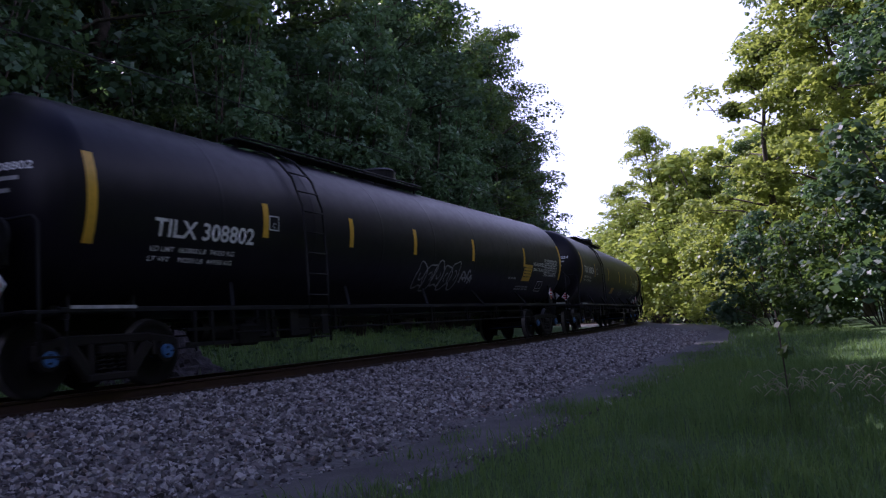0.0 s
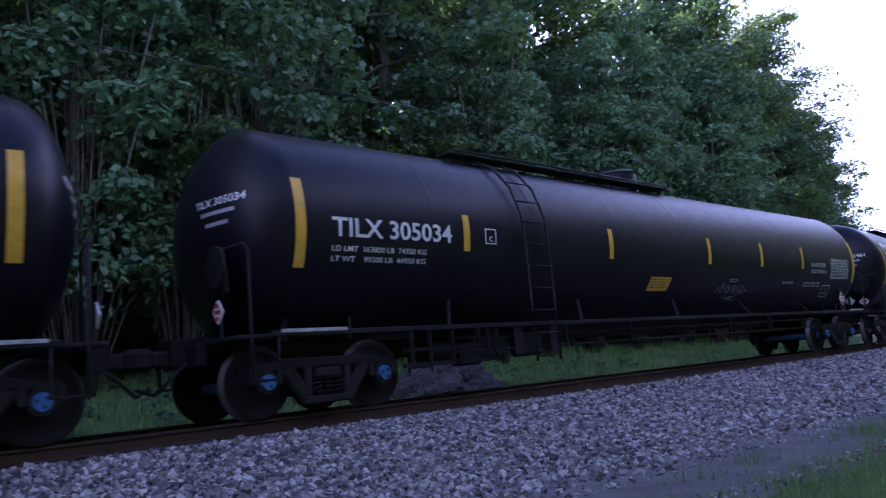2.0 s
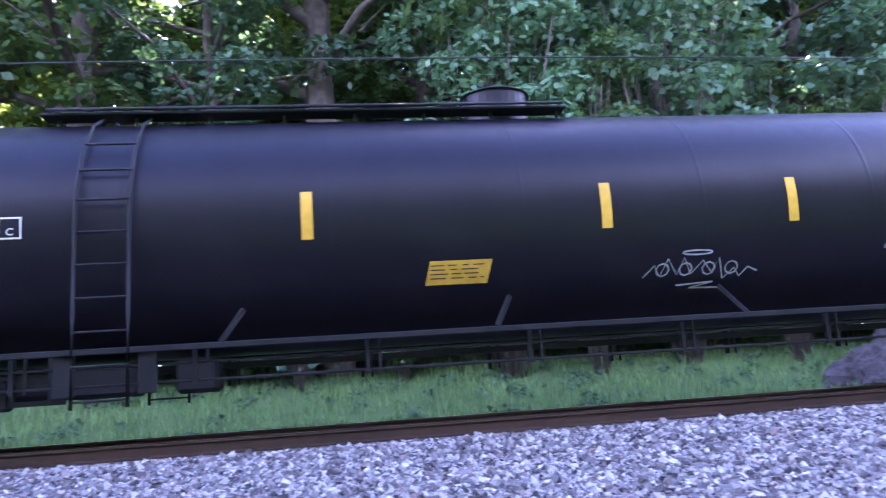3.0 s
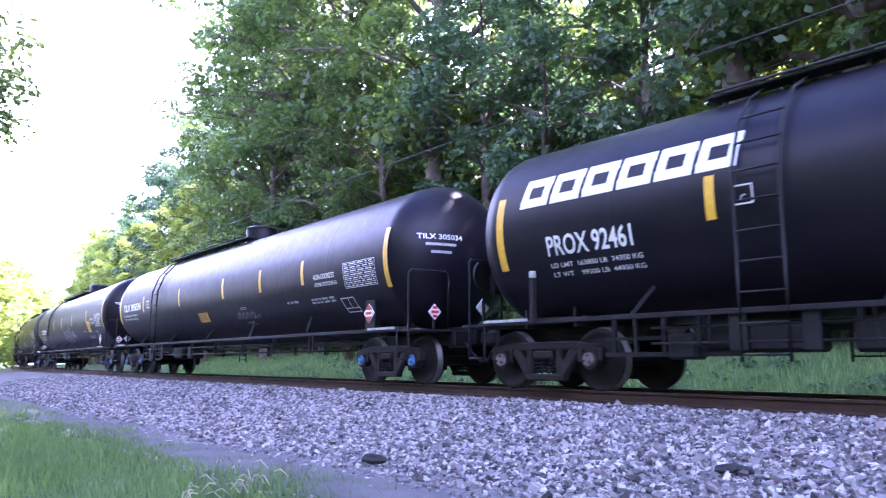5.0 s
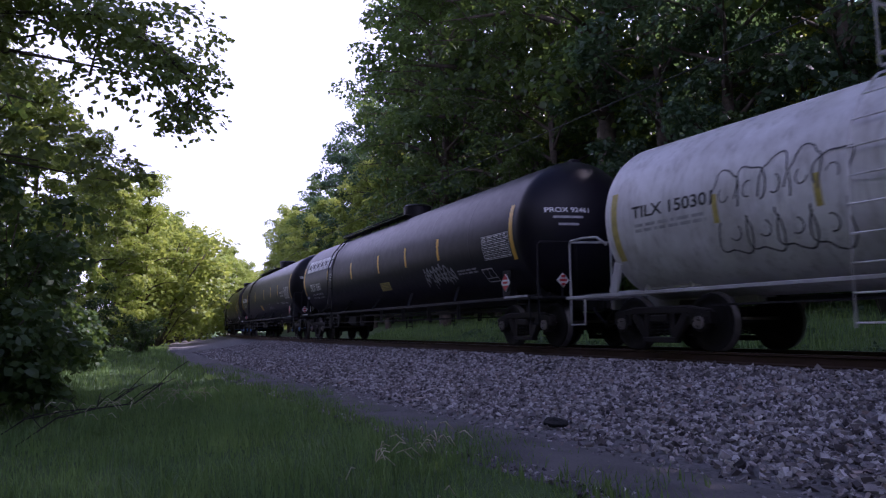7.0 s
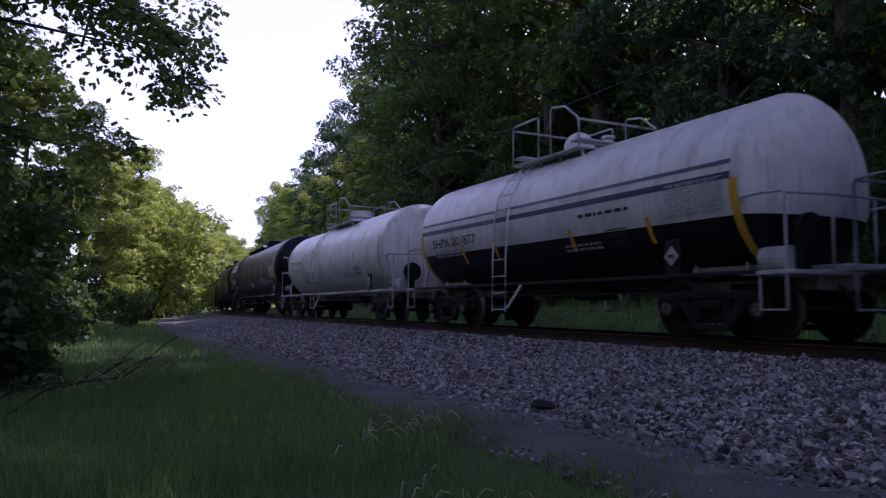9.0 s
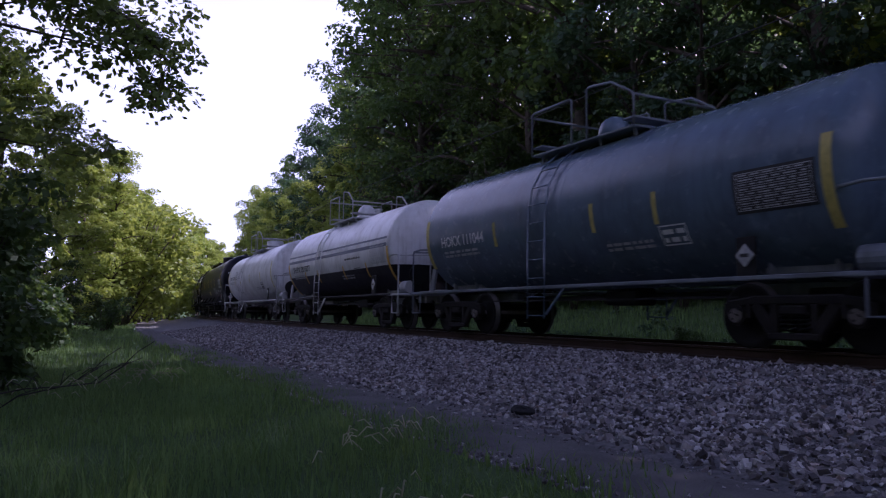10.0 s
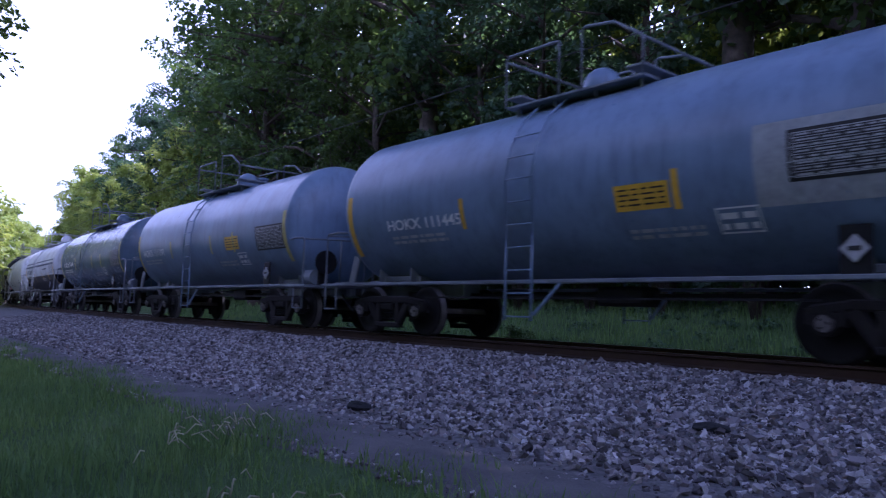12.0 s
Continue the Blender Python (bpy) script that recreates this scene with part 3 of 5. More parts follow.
def black_car(name, label, u, spec):
    r, zc = 1.51, 2.475
    c = car(name, label, u, 10.57, 8.485, 9.1, 0.75, r, zc, BLACK, STEEL, spec.get("cap", CAP_BLUE))
    part("tank", tank_bm(9.1, 0.75, r, zc), BLACK, c)
    # running boards and the pipes hung below
    for y in (-1.40, 1.40):
        bm = bmesh.new()
        bar(bm, (-9.5, y, 1.02), (9.5, y, 1.02), 0.10, 0.07, 0.01)
        for k in range(5):
            x = -6.6 + 3.1 * k
            w = -1 if y < 0 else 1
            bar(bm, (x, y, 1.05), (x - 0.22 if k > 2 else x + 0.22, w * 1.18, 1.42), 0.05, 0.05)
        part("side_rail", bm, STEEL, c)
        bm = bmesh.new()
        z0, z1 = (0.86, 0.66) if y < 0 else (0.88, 0.72)
        for z in (z0, z1):
            tube(bm, [(-6.4, y * 0.9, z), (6.4, y * 0.9, z)], 0.018, 6)
        for k in range(7):
            x = -5.7 + 1.9 * k
            bar(bm, (x, y * 0.9, 1.0), (x, y * 0.9, 0.62), 0.05, 0.05)
            bar(bm, (x + 0.14, y * 0.9, 1.0), (x + 0.14, y * 0.9, 0.62), 0.03, 0.03)
        part("brake_pipe", bm, STEEL, c)
    bm = bmesh.new()
    box(bm, (-5.0, -0.3, 0.72), (0.8, 0.6, 0.36), bev=0.05)
    box(bm, (-3.9, -0.4, 0.74), (0.5, 0.4, 0.42), bev=0.05)
    cyl(bm, (-6.2, -0.2, 0.74), (-5.5, -0.2, 0.74), 0.2, 14)
    bar(bm, (-6.4, 0, 0.85), (6.4, 0, 0.85), 0.06, 0.08)
    part("brake_gear", bm, STEEL, c)
    for x, w in ((-5.13, 0.22), (-4.27, 0.20)):
        bm = bmesh.new()
        box(bm, (x, -1.38, 0.78), (w, 0.03, 0.46), bev=0.008)
        part("ladder_bracket", bm, STEEL, c)
    bm = bmesh.new()
    for x in (-7.1, -6.75, -6.3, -5.75, -5.35):
        bar(bm, (x, -1.1, 1.0), (x, -1.1, 0.5), 0.06, 0.05)
    bar(bm, (-7.25, -1.1, 0.74), (-5.2, -1.1, 0.74), 0.04, 0.05)
    bar(bm, (-7.25, -1.1, 0.52), (-5.2, -1.1, 0.52), 0.05, 0.06)
    box(bm, (-6.0, -1.05, 0.62), (0.42, 0.3, 0.34), bev=0.04)
    part("brake_rigging", bm, STEEL, c)
    # ladder on the near side
    for side in (-1, 1):
        bm = bmesh.new()
        for x in (-4.98, -4.42):
            pts = [(x, side * (r + 0.09) * math.cos(a), zc + (r + 0.09) * math.sin(a)) for a in [radians(d) for d in (88, 70, 50, 30, 10, -4)]]
            pts += [(x, side * 1.60, 1.4), (x, side * 1.60, 0.42)]
            tube(bm, pts, 0.022, 6)
        for k in range(9):
            z = 0.5 + 0.36 * k
            y = 1.60 if z < 2.3 else math.sqrt(max(0.01, (r + 0.09) ** 2 - (z - zc) ** 2))
            tube(bm, [(-4.98, side * y, z), (-4.42, side * y, z)], 0.015, 6)
        part("ladder", bm, STEEL, c)
    # top walkway with the valve housing
    bm = bmesh.new()
    for y in (-0.62, 0.62):
        box(bm, (-2.4, y, zc + r - 0.02), (6.6, 0.30, 0.035), bev=0.008)
        for k in range(8):
            bar(bm, (-5.5 + 0.9 * k, y, zc + 1.28), (-5.5 + 0.9 * k, y, zc + r - 0.03), 0.04, 0.04)
        tube(bm, [(-5.6, y * 1.3, zc + r + 0.02), (0.85, y * 1.3, zc + r + 0.02)], 0.02, 6)
    part("top_walkway", bm, STEEL, c)
    bm = bmesh.new()
    cyl(bm, (0.1, 0, zc + r - 0.1), (0.1, 0, zc + r + 0.38), 0.46, 28)
    cyl(bm, (0.1, 0, zc + r + 0.38), (0.1, 0, zc + r + 0.44), 0.50, 28, 0.40)
    part("valve_housing", bm, BLACK, c)
    for x in (-9.2, 9.2):
        bm = bmesh.new()
        box(bm, (x * 0.985, 0, zc + r - 0.02), (0.18, 0.22, 0.16), bev=0.02)
        part("lifting_lug", bm, BLACK, c)
    # end hand rails, steps and white markers
    for s in (-1, 1):
        for y in (-1.42, 1.42):
            bm = bmesh.new()
            tube(bm, [(s * 9.75, y, 0.5), (s * 9.75, y, 1.0), (s * 9.75, y, 2.05), (s * 9.78, y * 0.96, 2.12), (s * 9.85, y * 0.45, 2.12), (s * 9.85, y * 0.40, 2.05), (s * 9.85, y * 0.40, 1.05)], 0.022, 6)
            tube(bm, [(s * 9.4, y, 1.0), (s * 9.4, y, 0.48), (s * 9.75, y, 0.48)], 0.022, 6)
            part("end_hand_rail", bm, STEEL, c)
        bm = bmesh.new()
        box(bm, (s * 9.62, 0, 1.0), (0.62, 2.86, 0.05), bev=0.01)
        part("end_platform", bm, STEEL, c)
        bm = bmesh.new()
        box(bm, (s * 8.9, -1.46, 1.052), (0.95, 0.012, 0.042))
        part("white_marker", bm, LETTER_DIM, c, "worn white sill marker")
    bm = bmesh.new()
    box(bm, (-9.78, -0.7, 1.75), (0.12, 0.36, 0.36), bev=0.03)
    cyl(bm, (-9.95, -0.9, 1.9), (-9.9, -0.9, 1.9), 0.26, 20)
    part("hand_brake", bm, STEEL, c)
    if spec.get("post"):
        bm = bmesh.new()
        bar(bm, (-8.3, -1.47, 1.0), (-8.3, -1.47, 1.68), 0.10, 0.07, 0.01)
        part("marker_post", bm, STEEL, c)
        bm = bmesh.new()
        box(bm, (-8.3, -1.47, 1.73), (0.09, 0.08, 0.10), bev=0.01)
        part("post_tip", bm, LETTER_DIM, c, "pale post tip")
    for s in (-1, 1):
        bm = bmesh.new()
        box(bm, (s * 9.93, -0.95, 1.34), (0.02, 0.21, 0.21), Matrix.Rotation(radians(45), 4, "X"))
        p = part("end_placard", bm, LETTER, c, "white diamond hazard placard")
        bm = bmesh.new()
        box(bm, (s * 9.945, -0.95, 1.34), (0.006, 0.16, 0.05))
        box(bm, (s * 9.945, -0.95, 1.42), (0.006, 0.09, 0.05))
        box(bm, (s * 9.945, -0.95, 1.26), (0.006, 0.09, 0.05))
        part("placard_bar", bm, RED, p, "red band of the placard")
        bm = bmesh.new()
        bar(bm, (s * 9.90, -0.95, 1.0), (s * 9.90, -0.95, 1.48), 0.05, 0.03)
        part("placard_holder", bm, STEEL, c)
    stripe_set(c, spec["stripes"], 2.42, r, zc, (spec["stripes"][0], spec["stripes"][-1]))
    x = spec.get("number_at", -8.46)
    part("car_number", writing(spec["number"], x, x + spec.get("number_wide", 1.97), spec.get("number_z", 2.38), spec.get("number_high", 0.26), r, zc), LETTER, c, "white stencilled car number")
    part("weight_marking", writing("LD LMT  163800 LB  74350 KG", x, x + 1.6, spec.get("number_z", 2.38) - 0.28, 0.075, r, zc), LETTER, c)
    part("weight_marking", writing("LT WT    99200 LB  44950 KG", x, x + 1.6, spec.get("number_z", 2.38) - 0.41, 0.075, r, zc), LETTER, c)
    px = spec.get("plate_at", -5.67)
    part("plate_mark", join_patches([frame_patch(px - 0.12, px + 0.12, 2.27, 2.51, r, zc, 0.018), writing("C", px - 0.035, px + 0.035, 2.35, 0.08, r, zc)]), LETTER, c)
    part("load_table", table(7.5, 8.72, 1.93, 2.45, r, zc, 30), LETTER, c)
    part("small_print", bars(4.7, 5.3, 1.80, 0.05, r, zc, 3), LETTER_DIM, c)
    part("small_print", bars(5.9 - (0.4 if "print_z" in spec else 0), 6.95 - (0.4 if "print_z" in spec else 0), spec.get("print_z", 1.80), 0.04, r, zc, 4, 2), LETTER_DIM, c)
    part("inspection_box", join_patches([frame_patch(7.2, 7.72, 1.46, 1.76, r, zc, 0.02, -0.06), patch(7.42, 7.44, 1.56, 1.76, r, zc), patch(7.2, 7.72, 1.54, 1.555, r, zc, 0.006, 1)]), LETTER, c)
    for s in (-1, 1):
        part("end_number", head_words(spec["number"], s, 9.1, r, zc, 0.33, 0.92, 0.105), LETTER, c, "white car number on the tank's head")
        for k, w in ((1, 0.62), (2, 0.42)):
            part("end_mark", head_bar(s, 9.1, r, zc, 0.33 - 0.15 * k, w), LETTER_DIM, c)
    placard(c, 8.30, 1.38, r, zc)
    gx = spec.get("gas_at", 6.22)
    if spec.get("gas", True):
        part("cargo_name", writing("NON-ODORIZED", gx, gx + 0.92, 2.26, 0.11, r, zc), LETTER, c)
        part("cargo_name", writing("LIQUEFIED PETROLEUM GAS", gx, gx + 0.98, 2.09, 0.10, r, zc), LETTER, c)
    yx, yz, yw, yh, ym = spec["panel"]
    p = part("yellow_notice", patch(yx - yw / 2, yx + yw / 2, yz - yh / 2, yz + yh / 2, r, zc, 0.006, 3, 0.06), ym, c)
    part("notice_print", bars(yx - yw * 0.42, yx + yw * 0.45, yz + yh * 0.30, yh * 0.05, r + 0.003, zc, 9, 4, 3.6), INK, p)
    gx0, gx1, gz0, gz1, seed = spec["spray"]
    tag = {"bubble": bubble_tag, "filled": filled_tag}.get(spec.get("spray_kind"), quick_tag)
    part("sprayed_tag", tag(gx0, gx1, gz0, gz1, r, zc, seed), SPRAY, c, "pale sprayed graffiti tag")
    if tag is bubble_tag:
        part("sprayed_tag", filled_tag(gx1 + 0.2, gx1 + 0.85, 1.58, 1.88, r, zc, seed + 1, 4), SPRAY, c, "small pale sprayed scrawl")
    return c


def on_head(s, half, r, zc, y, z):
    """The place on the outside of a tank's head at y and z."""
    q = math.sqrt(max(0.0, 1 - (y * y + (z - zc) ** 2) / r ** 2))
    return Vector((s * (half + 0.75 * q + 0.006), y, z))


def head_words(text, s, half, r, zc, up, wide, high):
    """Words laid on a head, read from outside."""
    bm = bmesh.new()
    bm.from_mesh(letters(text, 0.018))
    xs, ys = [v.co.x for v in bm.verts], [v.co.y for v in bm.verts]
    for v in bm.verts:
        f, g = (v.co.x - min(xs)) / (max(xs) - min(xs)) - 0.5, (v.co.y - min(ys)) / (max(ys) - min(ys)) - 0.5
        v.co = on_head(s, half, r, zc, -0.66 + s * f * wide, zc + up + g * high)
    return bm


def head_bar(s, half, r, zc, up, wide):
    bm = bmesh.new()
    rows = [[bm.verts.new(on_head(s, half, r, zc, -0.66 + wide * (k / 6 - 0.5), zc + up + d)) for k in range(7)] for d in (-0.025, 0.025)]
    for k in range(6):
        bm.faces.new((rows[0][k], rows[0][k + 1], rows[1][k + 1], rows[1][k]))
    return bm


def pipe_frame(bm, pts, r=0.024):
    tube(bm, pts, r, 6)


def short_car(name, label, u, half_len, half_truck, half_tank, body, frame_mat, spec):
    """A shorter car with platforms, hand rails and a railed deck round its dome."""
    r, zc, head = spec.get("r", 1.40), spec.get("zc", 2.26), 0.5
    c = car(name, label, u, half_len, half_truck, half_tank, head, r, zc, body, frame_mat, CAP_GREY)
    split = spec.get("split")
    part("tank", tank_bm(half_tank, head, r, zc, split), [body, BLACK], c)
    for side in (-1, 1):
        y = side * 1.40
        bm = bmesh.new()
        bar(bm, (-half_len + 0.9, y, 0.95), (half_len - 0.9, y, 0.95), 0.07, 0.06, 0.01)
        part("side_rail", bm, spec.get("rail_mat", frame_mat), c)
        bm = bmesh.new()
        lx = spec.get("ladder", -0.6)
        for x in (lx - 0.27, lx + 0.27):
            tube(bm, [(x, side * (r + 0.08) * math.cos(a), zc + (r + 0.08) * math.sin(a)) for a in [radians(d) for d in (80, 60, 40, 20, 0)]] + [(x, side * 1.52, 1.4), (x, side * 1.52, 0.36)], 0.02, 6)
        for k in range(9):
            z = 0.42 + 0.35 * k
            yy = 1.52 if z < 2.1 else math.sqrt(max(0.01, (r + 0.08) ** 2 - (z - zc) ** 2))
            tube(bm, [(lx - 0.27, side * yy, z), (lx + 0.27, side * yy, z)], 0.014, 6)
        bar(bm, (lx + 0.3, side * 1.5, 0.45), (lx + 0.75, side * 1.42, 0.93), 0.04, 0.04)
        part("ladder", bm, body, c)
        for s in (-1, 1):
            e = s * (half_len - 0.45)
            bm = bmesh.new()
            tube(bm, [(e, y, 0.45), (e, y, 1.0), (e, y, 1.93), (e - s * 0.04, y, 2.0), (e - s * 0.4, y, 2.02), (e - s * 0.75, y * 0.97, 2.0), (e - s * 0.9, y * 0.9, 1.85)], 0.024, 6)
            tube(bm, [(e, y, 0.45), (e - s * 0.42, y, 0.45), (e - s * 0.42, y, 0.95)], 0.02, 6)
            part("corner_hand_rail", bm, frame_mat, c)
    for s in (-1, 1):
        e = half_len - 0.75
        bm = bmesh.new()
        box(bm, (s * e, 0, 0.94), (0.85, 2.86, 0.06), bev=0.01)
        part("end_platform", bm, frame_mat, c)
        bm = bmesh.new()
        ex = s * (half_len - 0.47)
        tube(bm, [(ex, -1.36, 1.98), (ex, -0.5, 2.02), (ex, 0.5, 2.02), (ex, 1.36, 1.98)], 0.022, 6)
        tube(bm, [(ex, -0.45, 0.95), (ex, -0.45, 2.0)], 0.02, 6)
        tube(bm, [(ex, 0.45, 0.95), (ex, 0.45, 2.0)], 0.02, 6)
        part("end_hand_rail", bm, frame_mat, c)
        if s > 0:
            continue
        for y in (-1.24, 1.24):
            bm = bmesh.new()
            box(bm, (-half_tank - 0.02, y, 1.24), (0.20, 0.06, 0.56), Matrix.Rotation(radians(18), 4, "Y"), 0.015)
            part("end_brace", bm, frame_mat, c)
    # brake wheel and reservoir at the trailing end
    bm = bmesh.new()
    cyl(bm, (half_tank + 0.1, -0.9, 1.16), (half_len - 0.75, -0.9, 1.16), 0.17, 16)
    part("air_reservoir", bm, frame_mat, c)
    bm = bmesh.new()
    cyl(bm, (half_len - 0.62, -0.75, 1.5), (half_len - 0.56, -0.75, 1.5), 0.27, 20)
    box(bm, (half_len - 0.72, -0.75, 1.3), (0.14, 0.22, 0.75), bev=0.02)
    part("hand_brake", bm, STEEL, c)
    # railed deck on top
    top = zc + r
    dx = spec.get("deck", 0.0)
    L = spec.get("deck_half", 1.5)
    bm = bmesh.new()
    for y in (-0.75, 0.75):
        box(bm, (dx, y, top - 0.10), (2 * L, 0.42, 0.04), bev=0.008)
        for k in (-0.9, -0.3, 0.3, 0.9):
            bar(bm, (dx + k * L, y, top - 0.45), (dx + k * L, y * 1.1, top - 0.1), 0.045, 0.045)
    for x in (dx - L + 0.16, dx + L - 0.16):
        box(bm, (x, 0, top + 0.06), (0.32, 1.9, 0.04), bev=0.008)
    part("deck", bm, frame_mat, c)
    bm = bmesh.new()
    h = top + 0.74
    for y in (-0.98, 0.98):
        pipe_frame(bm, [(dx - L, y, top - 0.1), (dx - L, y, h), (dx - L + 0.08, y, h + 0.03), (dx - 0.25, y, h + 0.03), (dx - 0.2, y, h), (dx - 0.2, y, top - 0.1)])
        pipe_frame(bm, [(dx + 0.25, y, top - 0.1), (dx + 0.25, y, h + 0.09), (dx + 0.32, y, h + 0.12), (dx + L * 0.62, y, h + 0.05), (dx + L - 0.05, y, h - 0.25), (dx + L, y, h - 0.32), (dx + L, y, top - 0.1)])
    for x in (dx - L, dx + L):
        pipe_frame(bm, [(x, -0.98, h - 0.05 if x < dx else h - 0.3), (x, 0.98, h - 0.05 if x < dx else h - 0.3)])
    part("deck_railing", bm, frame_mat, c)
    bm = bmesh.new()
    box(bm, (dx, 0, top + 0.02), (0.9, 0.9, 0.14), bev=0.03)
    if spec.get("round_dome", True):
        bmesh.ops.create_uvsphere(bm, u_segments=20, v_segments=12, radius=0.32, matrix=Matrix.Translation((dx - 0.1, 0, top + 0.22)) @ Matrix.Diagonal((1, 1, 1.0, 1)))
    else:
        cyl(bm, (dx - 0.1, 0, top), (dx - 0.1, 0, top + 0.42), 0.42, 26)
        cyl(bm, (dx - 0.1, 0, top + 0.42), (dx - 0.1, 0, top + 0.47), 0.44, 26, 0.36)
    cyl(bm, (dx + 0.75, 0.1, top - 0.05), (dx + 0.75, 0.1, top + 0.25), 0.09, 12)
    cyl(bm, (dx + 0.75, 0.1, top + 0.25), (dx + 0.75, 0.1, top + 0.30), 0.14, 12)
    for f in bm.faces:
        f.smooth = len(f.verts) == 4 and f.calc_area() < 0.02
    part("dome", bm, body, c)
    bm = bmesh.new()
    box(bm, (0.3, 0, 0.78), (0.9, 0.5, 0.3), bev=0.05)
    bar(bm, (-half_truck + 1, 0, 0.80), (half_truck - 1, 0, 0.80), 0.06, 0.06)
    bar(bm, (-half_truck + 1, -0.9, 0.72), (half_truck - 1, -0.9, 0.72), 0.03, 0.03)
    part("brake_gear", bm, STEEL, c)
    ink = spec["ink"]
    sz = spec.get("stripe_z", 1.9)
    stripe_set(c, spec["stripes"], sz, r, zc, (spec["stripes"][0], spec["stripes"][-1]), spec.get("stripe_high", 0.42), 0.10, spec.get("stripe_mat"))
    n0, n1, nz, nh = spec["number_box"]
    part("car_number", writing(spec["number"], n0, n1, nz, nh, r, zc), ink, c, "stencilled car number")
    part("weight_marking", bars(n0 + 0.05, n0 + 1.6, nz - nh * 0.5 - 0.12, 0.05, r, zc, 5, 2), spec.get("dim", ink), c)
    t, up, wide = half_tank, spec.get("table_up", 0.0), spec.get("table_wide", 1.35)
    if spec.get("table", True):
        if spec.get("table_dark"):
            part("load_table_panel", patch(t - wide - 0.05, t - 0.15, 1.82 + up, 2.40 + up, r, zc, 0.0045, 4), INK, c)
        part("load_table", table(t - wide, t - 0.2, 1.86 + up, 2.36 + up, r, zc, 40, 8), spec.get("dim", ink), c)
    part("inspection_box", join_patches([frame_patch(t - 2.9, t - 2.35, 1.52, 1.82, r, zc, 0.02), bars(t - 2.85, t - 2.4, 1.72, 0.07, r, zc, 6, 2)]), ink, c)
    for x0, x1, z0, z1 in spec.get("primer", ()):
        part("primer_patch", patch(x0, x1, z0, z1, r, zc, 0.003, 6), PRIMER, c, "pale grey primer patch")
    part("small_print", bars(t - 4.2, t - 3.1, 1.62, 0.045, r, zc, 7, 2), spec.get("dim", ink), c)
    placard(c, t - 1.35, 1.27, r, zc, False)
    if "panel" in spec:
        yx, yz = spec["panel"]
        p = part("yellow_notice", patch(yx - 0.42, yx + 0.42, yz - 0.17, yz + 0.17, r, zc, 0.006, 3), YELLOW, c)
        part("notice_print", bars(yx - 0.36, yx + 0.36, yz + 0.10, 0.022, r + 0.003, zc, 9, 4, 3.0), INK, p)
    return c


# ---- the train, from its leading cars to its trailing ones ----
B_STRIPES = (-9.05, -6.18, -2.52, 1.02, 3.44, 5.70, 9.1)
A_SPEC = dict(gas_at=6.52, print_z=1.58, number="TILX 308802", number_z=2.13, number_at=-8.1, stripes=(-9.08, -5.87, -3.42, -0.94, 2.1, 5.72, 9.08), panel=(6.06, 1.98, 0.66, 0.48, YELLOW), spray=(-0.65, 1.4, 1.42, 2.06, 4), spray_kind="bubble")
B_SPEC = dict(number="TILX 305034", number_at=-8.58, number_wide=2.09, stripes=B_STRIPES, panel=(-0.82, 1.72, 0.74, 0.26, YELLOW), spray=(1.5, 3.0, 1.42, 1.84, 11))
C_SPEC = dict(number="PROX 92461", number_wide=1.5, number_high=0.31, number_z=2.12, number_at=-8.0, stripes=(-8.94, -5.33, -2.36, 0.46, 2.77, 5.04, 8.85), panel=(0.6, 1.72, 0.85, 0.24, YELLOW_OLD), spray=(3.85, 5.75, 1.5, 2.02, 17), spray_kind="filled", gas=False, plate_at=-4.9, post=True, cap=CAP_GREY)
X_SPEC = dict(number="TILX 305911", stripes=B_STRIPES, panel=(-0.82, 1.72, 0.74, 0.26, YELLOW), spray=(1.0, 2.0, 1.5, 1.8, 23))
for k in (4, 3, 2, 1):
    black_car("tank_car", "black tank car with yellow reflector stripes, far along the bend", 14.53 - 21.14 * k, X_SPEC)
black_car("tank_car", "black tank car with a large pale graffiti tag and yellow notice", 14.53, A_SPEC)
black_car("tank_car", "black gas tank car with blue bearing caps and small graffiti tag", 35.675, B_SPEC)
procor = black_car("tank_car", "black tank car with a bold white company mark and faded notice", 56.81, C_SPEC)
for k in range(6):
    x = -8.52 + 0.60 * k
    part("company_mark", frame_patch(x, x + 0.54, 2.76, 3.22, 1.51, 2.475, 0.14, 0.06), LETTER, procor, "bold white block of the company mark")
white = short_car("tank_car", "dirty white tank car with dark graffiti and a flat-topped dome", 74.83, 7.7, 5.35, 6.12, WHITE, PALE,
                  dict(number="TILX 150301", number_box=(-5.5, -3.75, 2.28, 0.2), ink=INK, dim=LETTER_DIM, stripes=(-5.95, -3.72, -2.05, 0.6, 3.4, 5.9), stripe_z=2.1, deck=0.1, ladder=-1.3,
                       round_dome=False, table=False, stripe_mat=YELLOW_OLD))
part("sprayed_tag", bubble_tag(-3.75, -1.6, 1.95, 2.7, 1.40, 2.26, 31, 5, 0.012, -0.5, 0.62), SPRAY_DARK, white, "thin dark graffiti outlines")
part("sprayed_tag", bubble_tag(-3.7, -1.7, 1.35, 2.05, 1.40, 2.26, 37, 4, 0.012, 2.6, 0.72), SPRAY_DARK, white, "thin dark graffiti outlines")
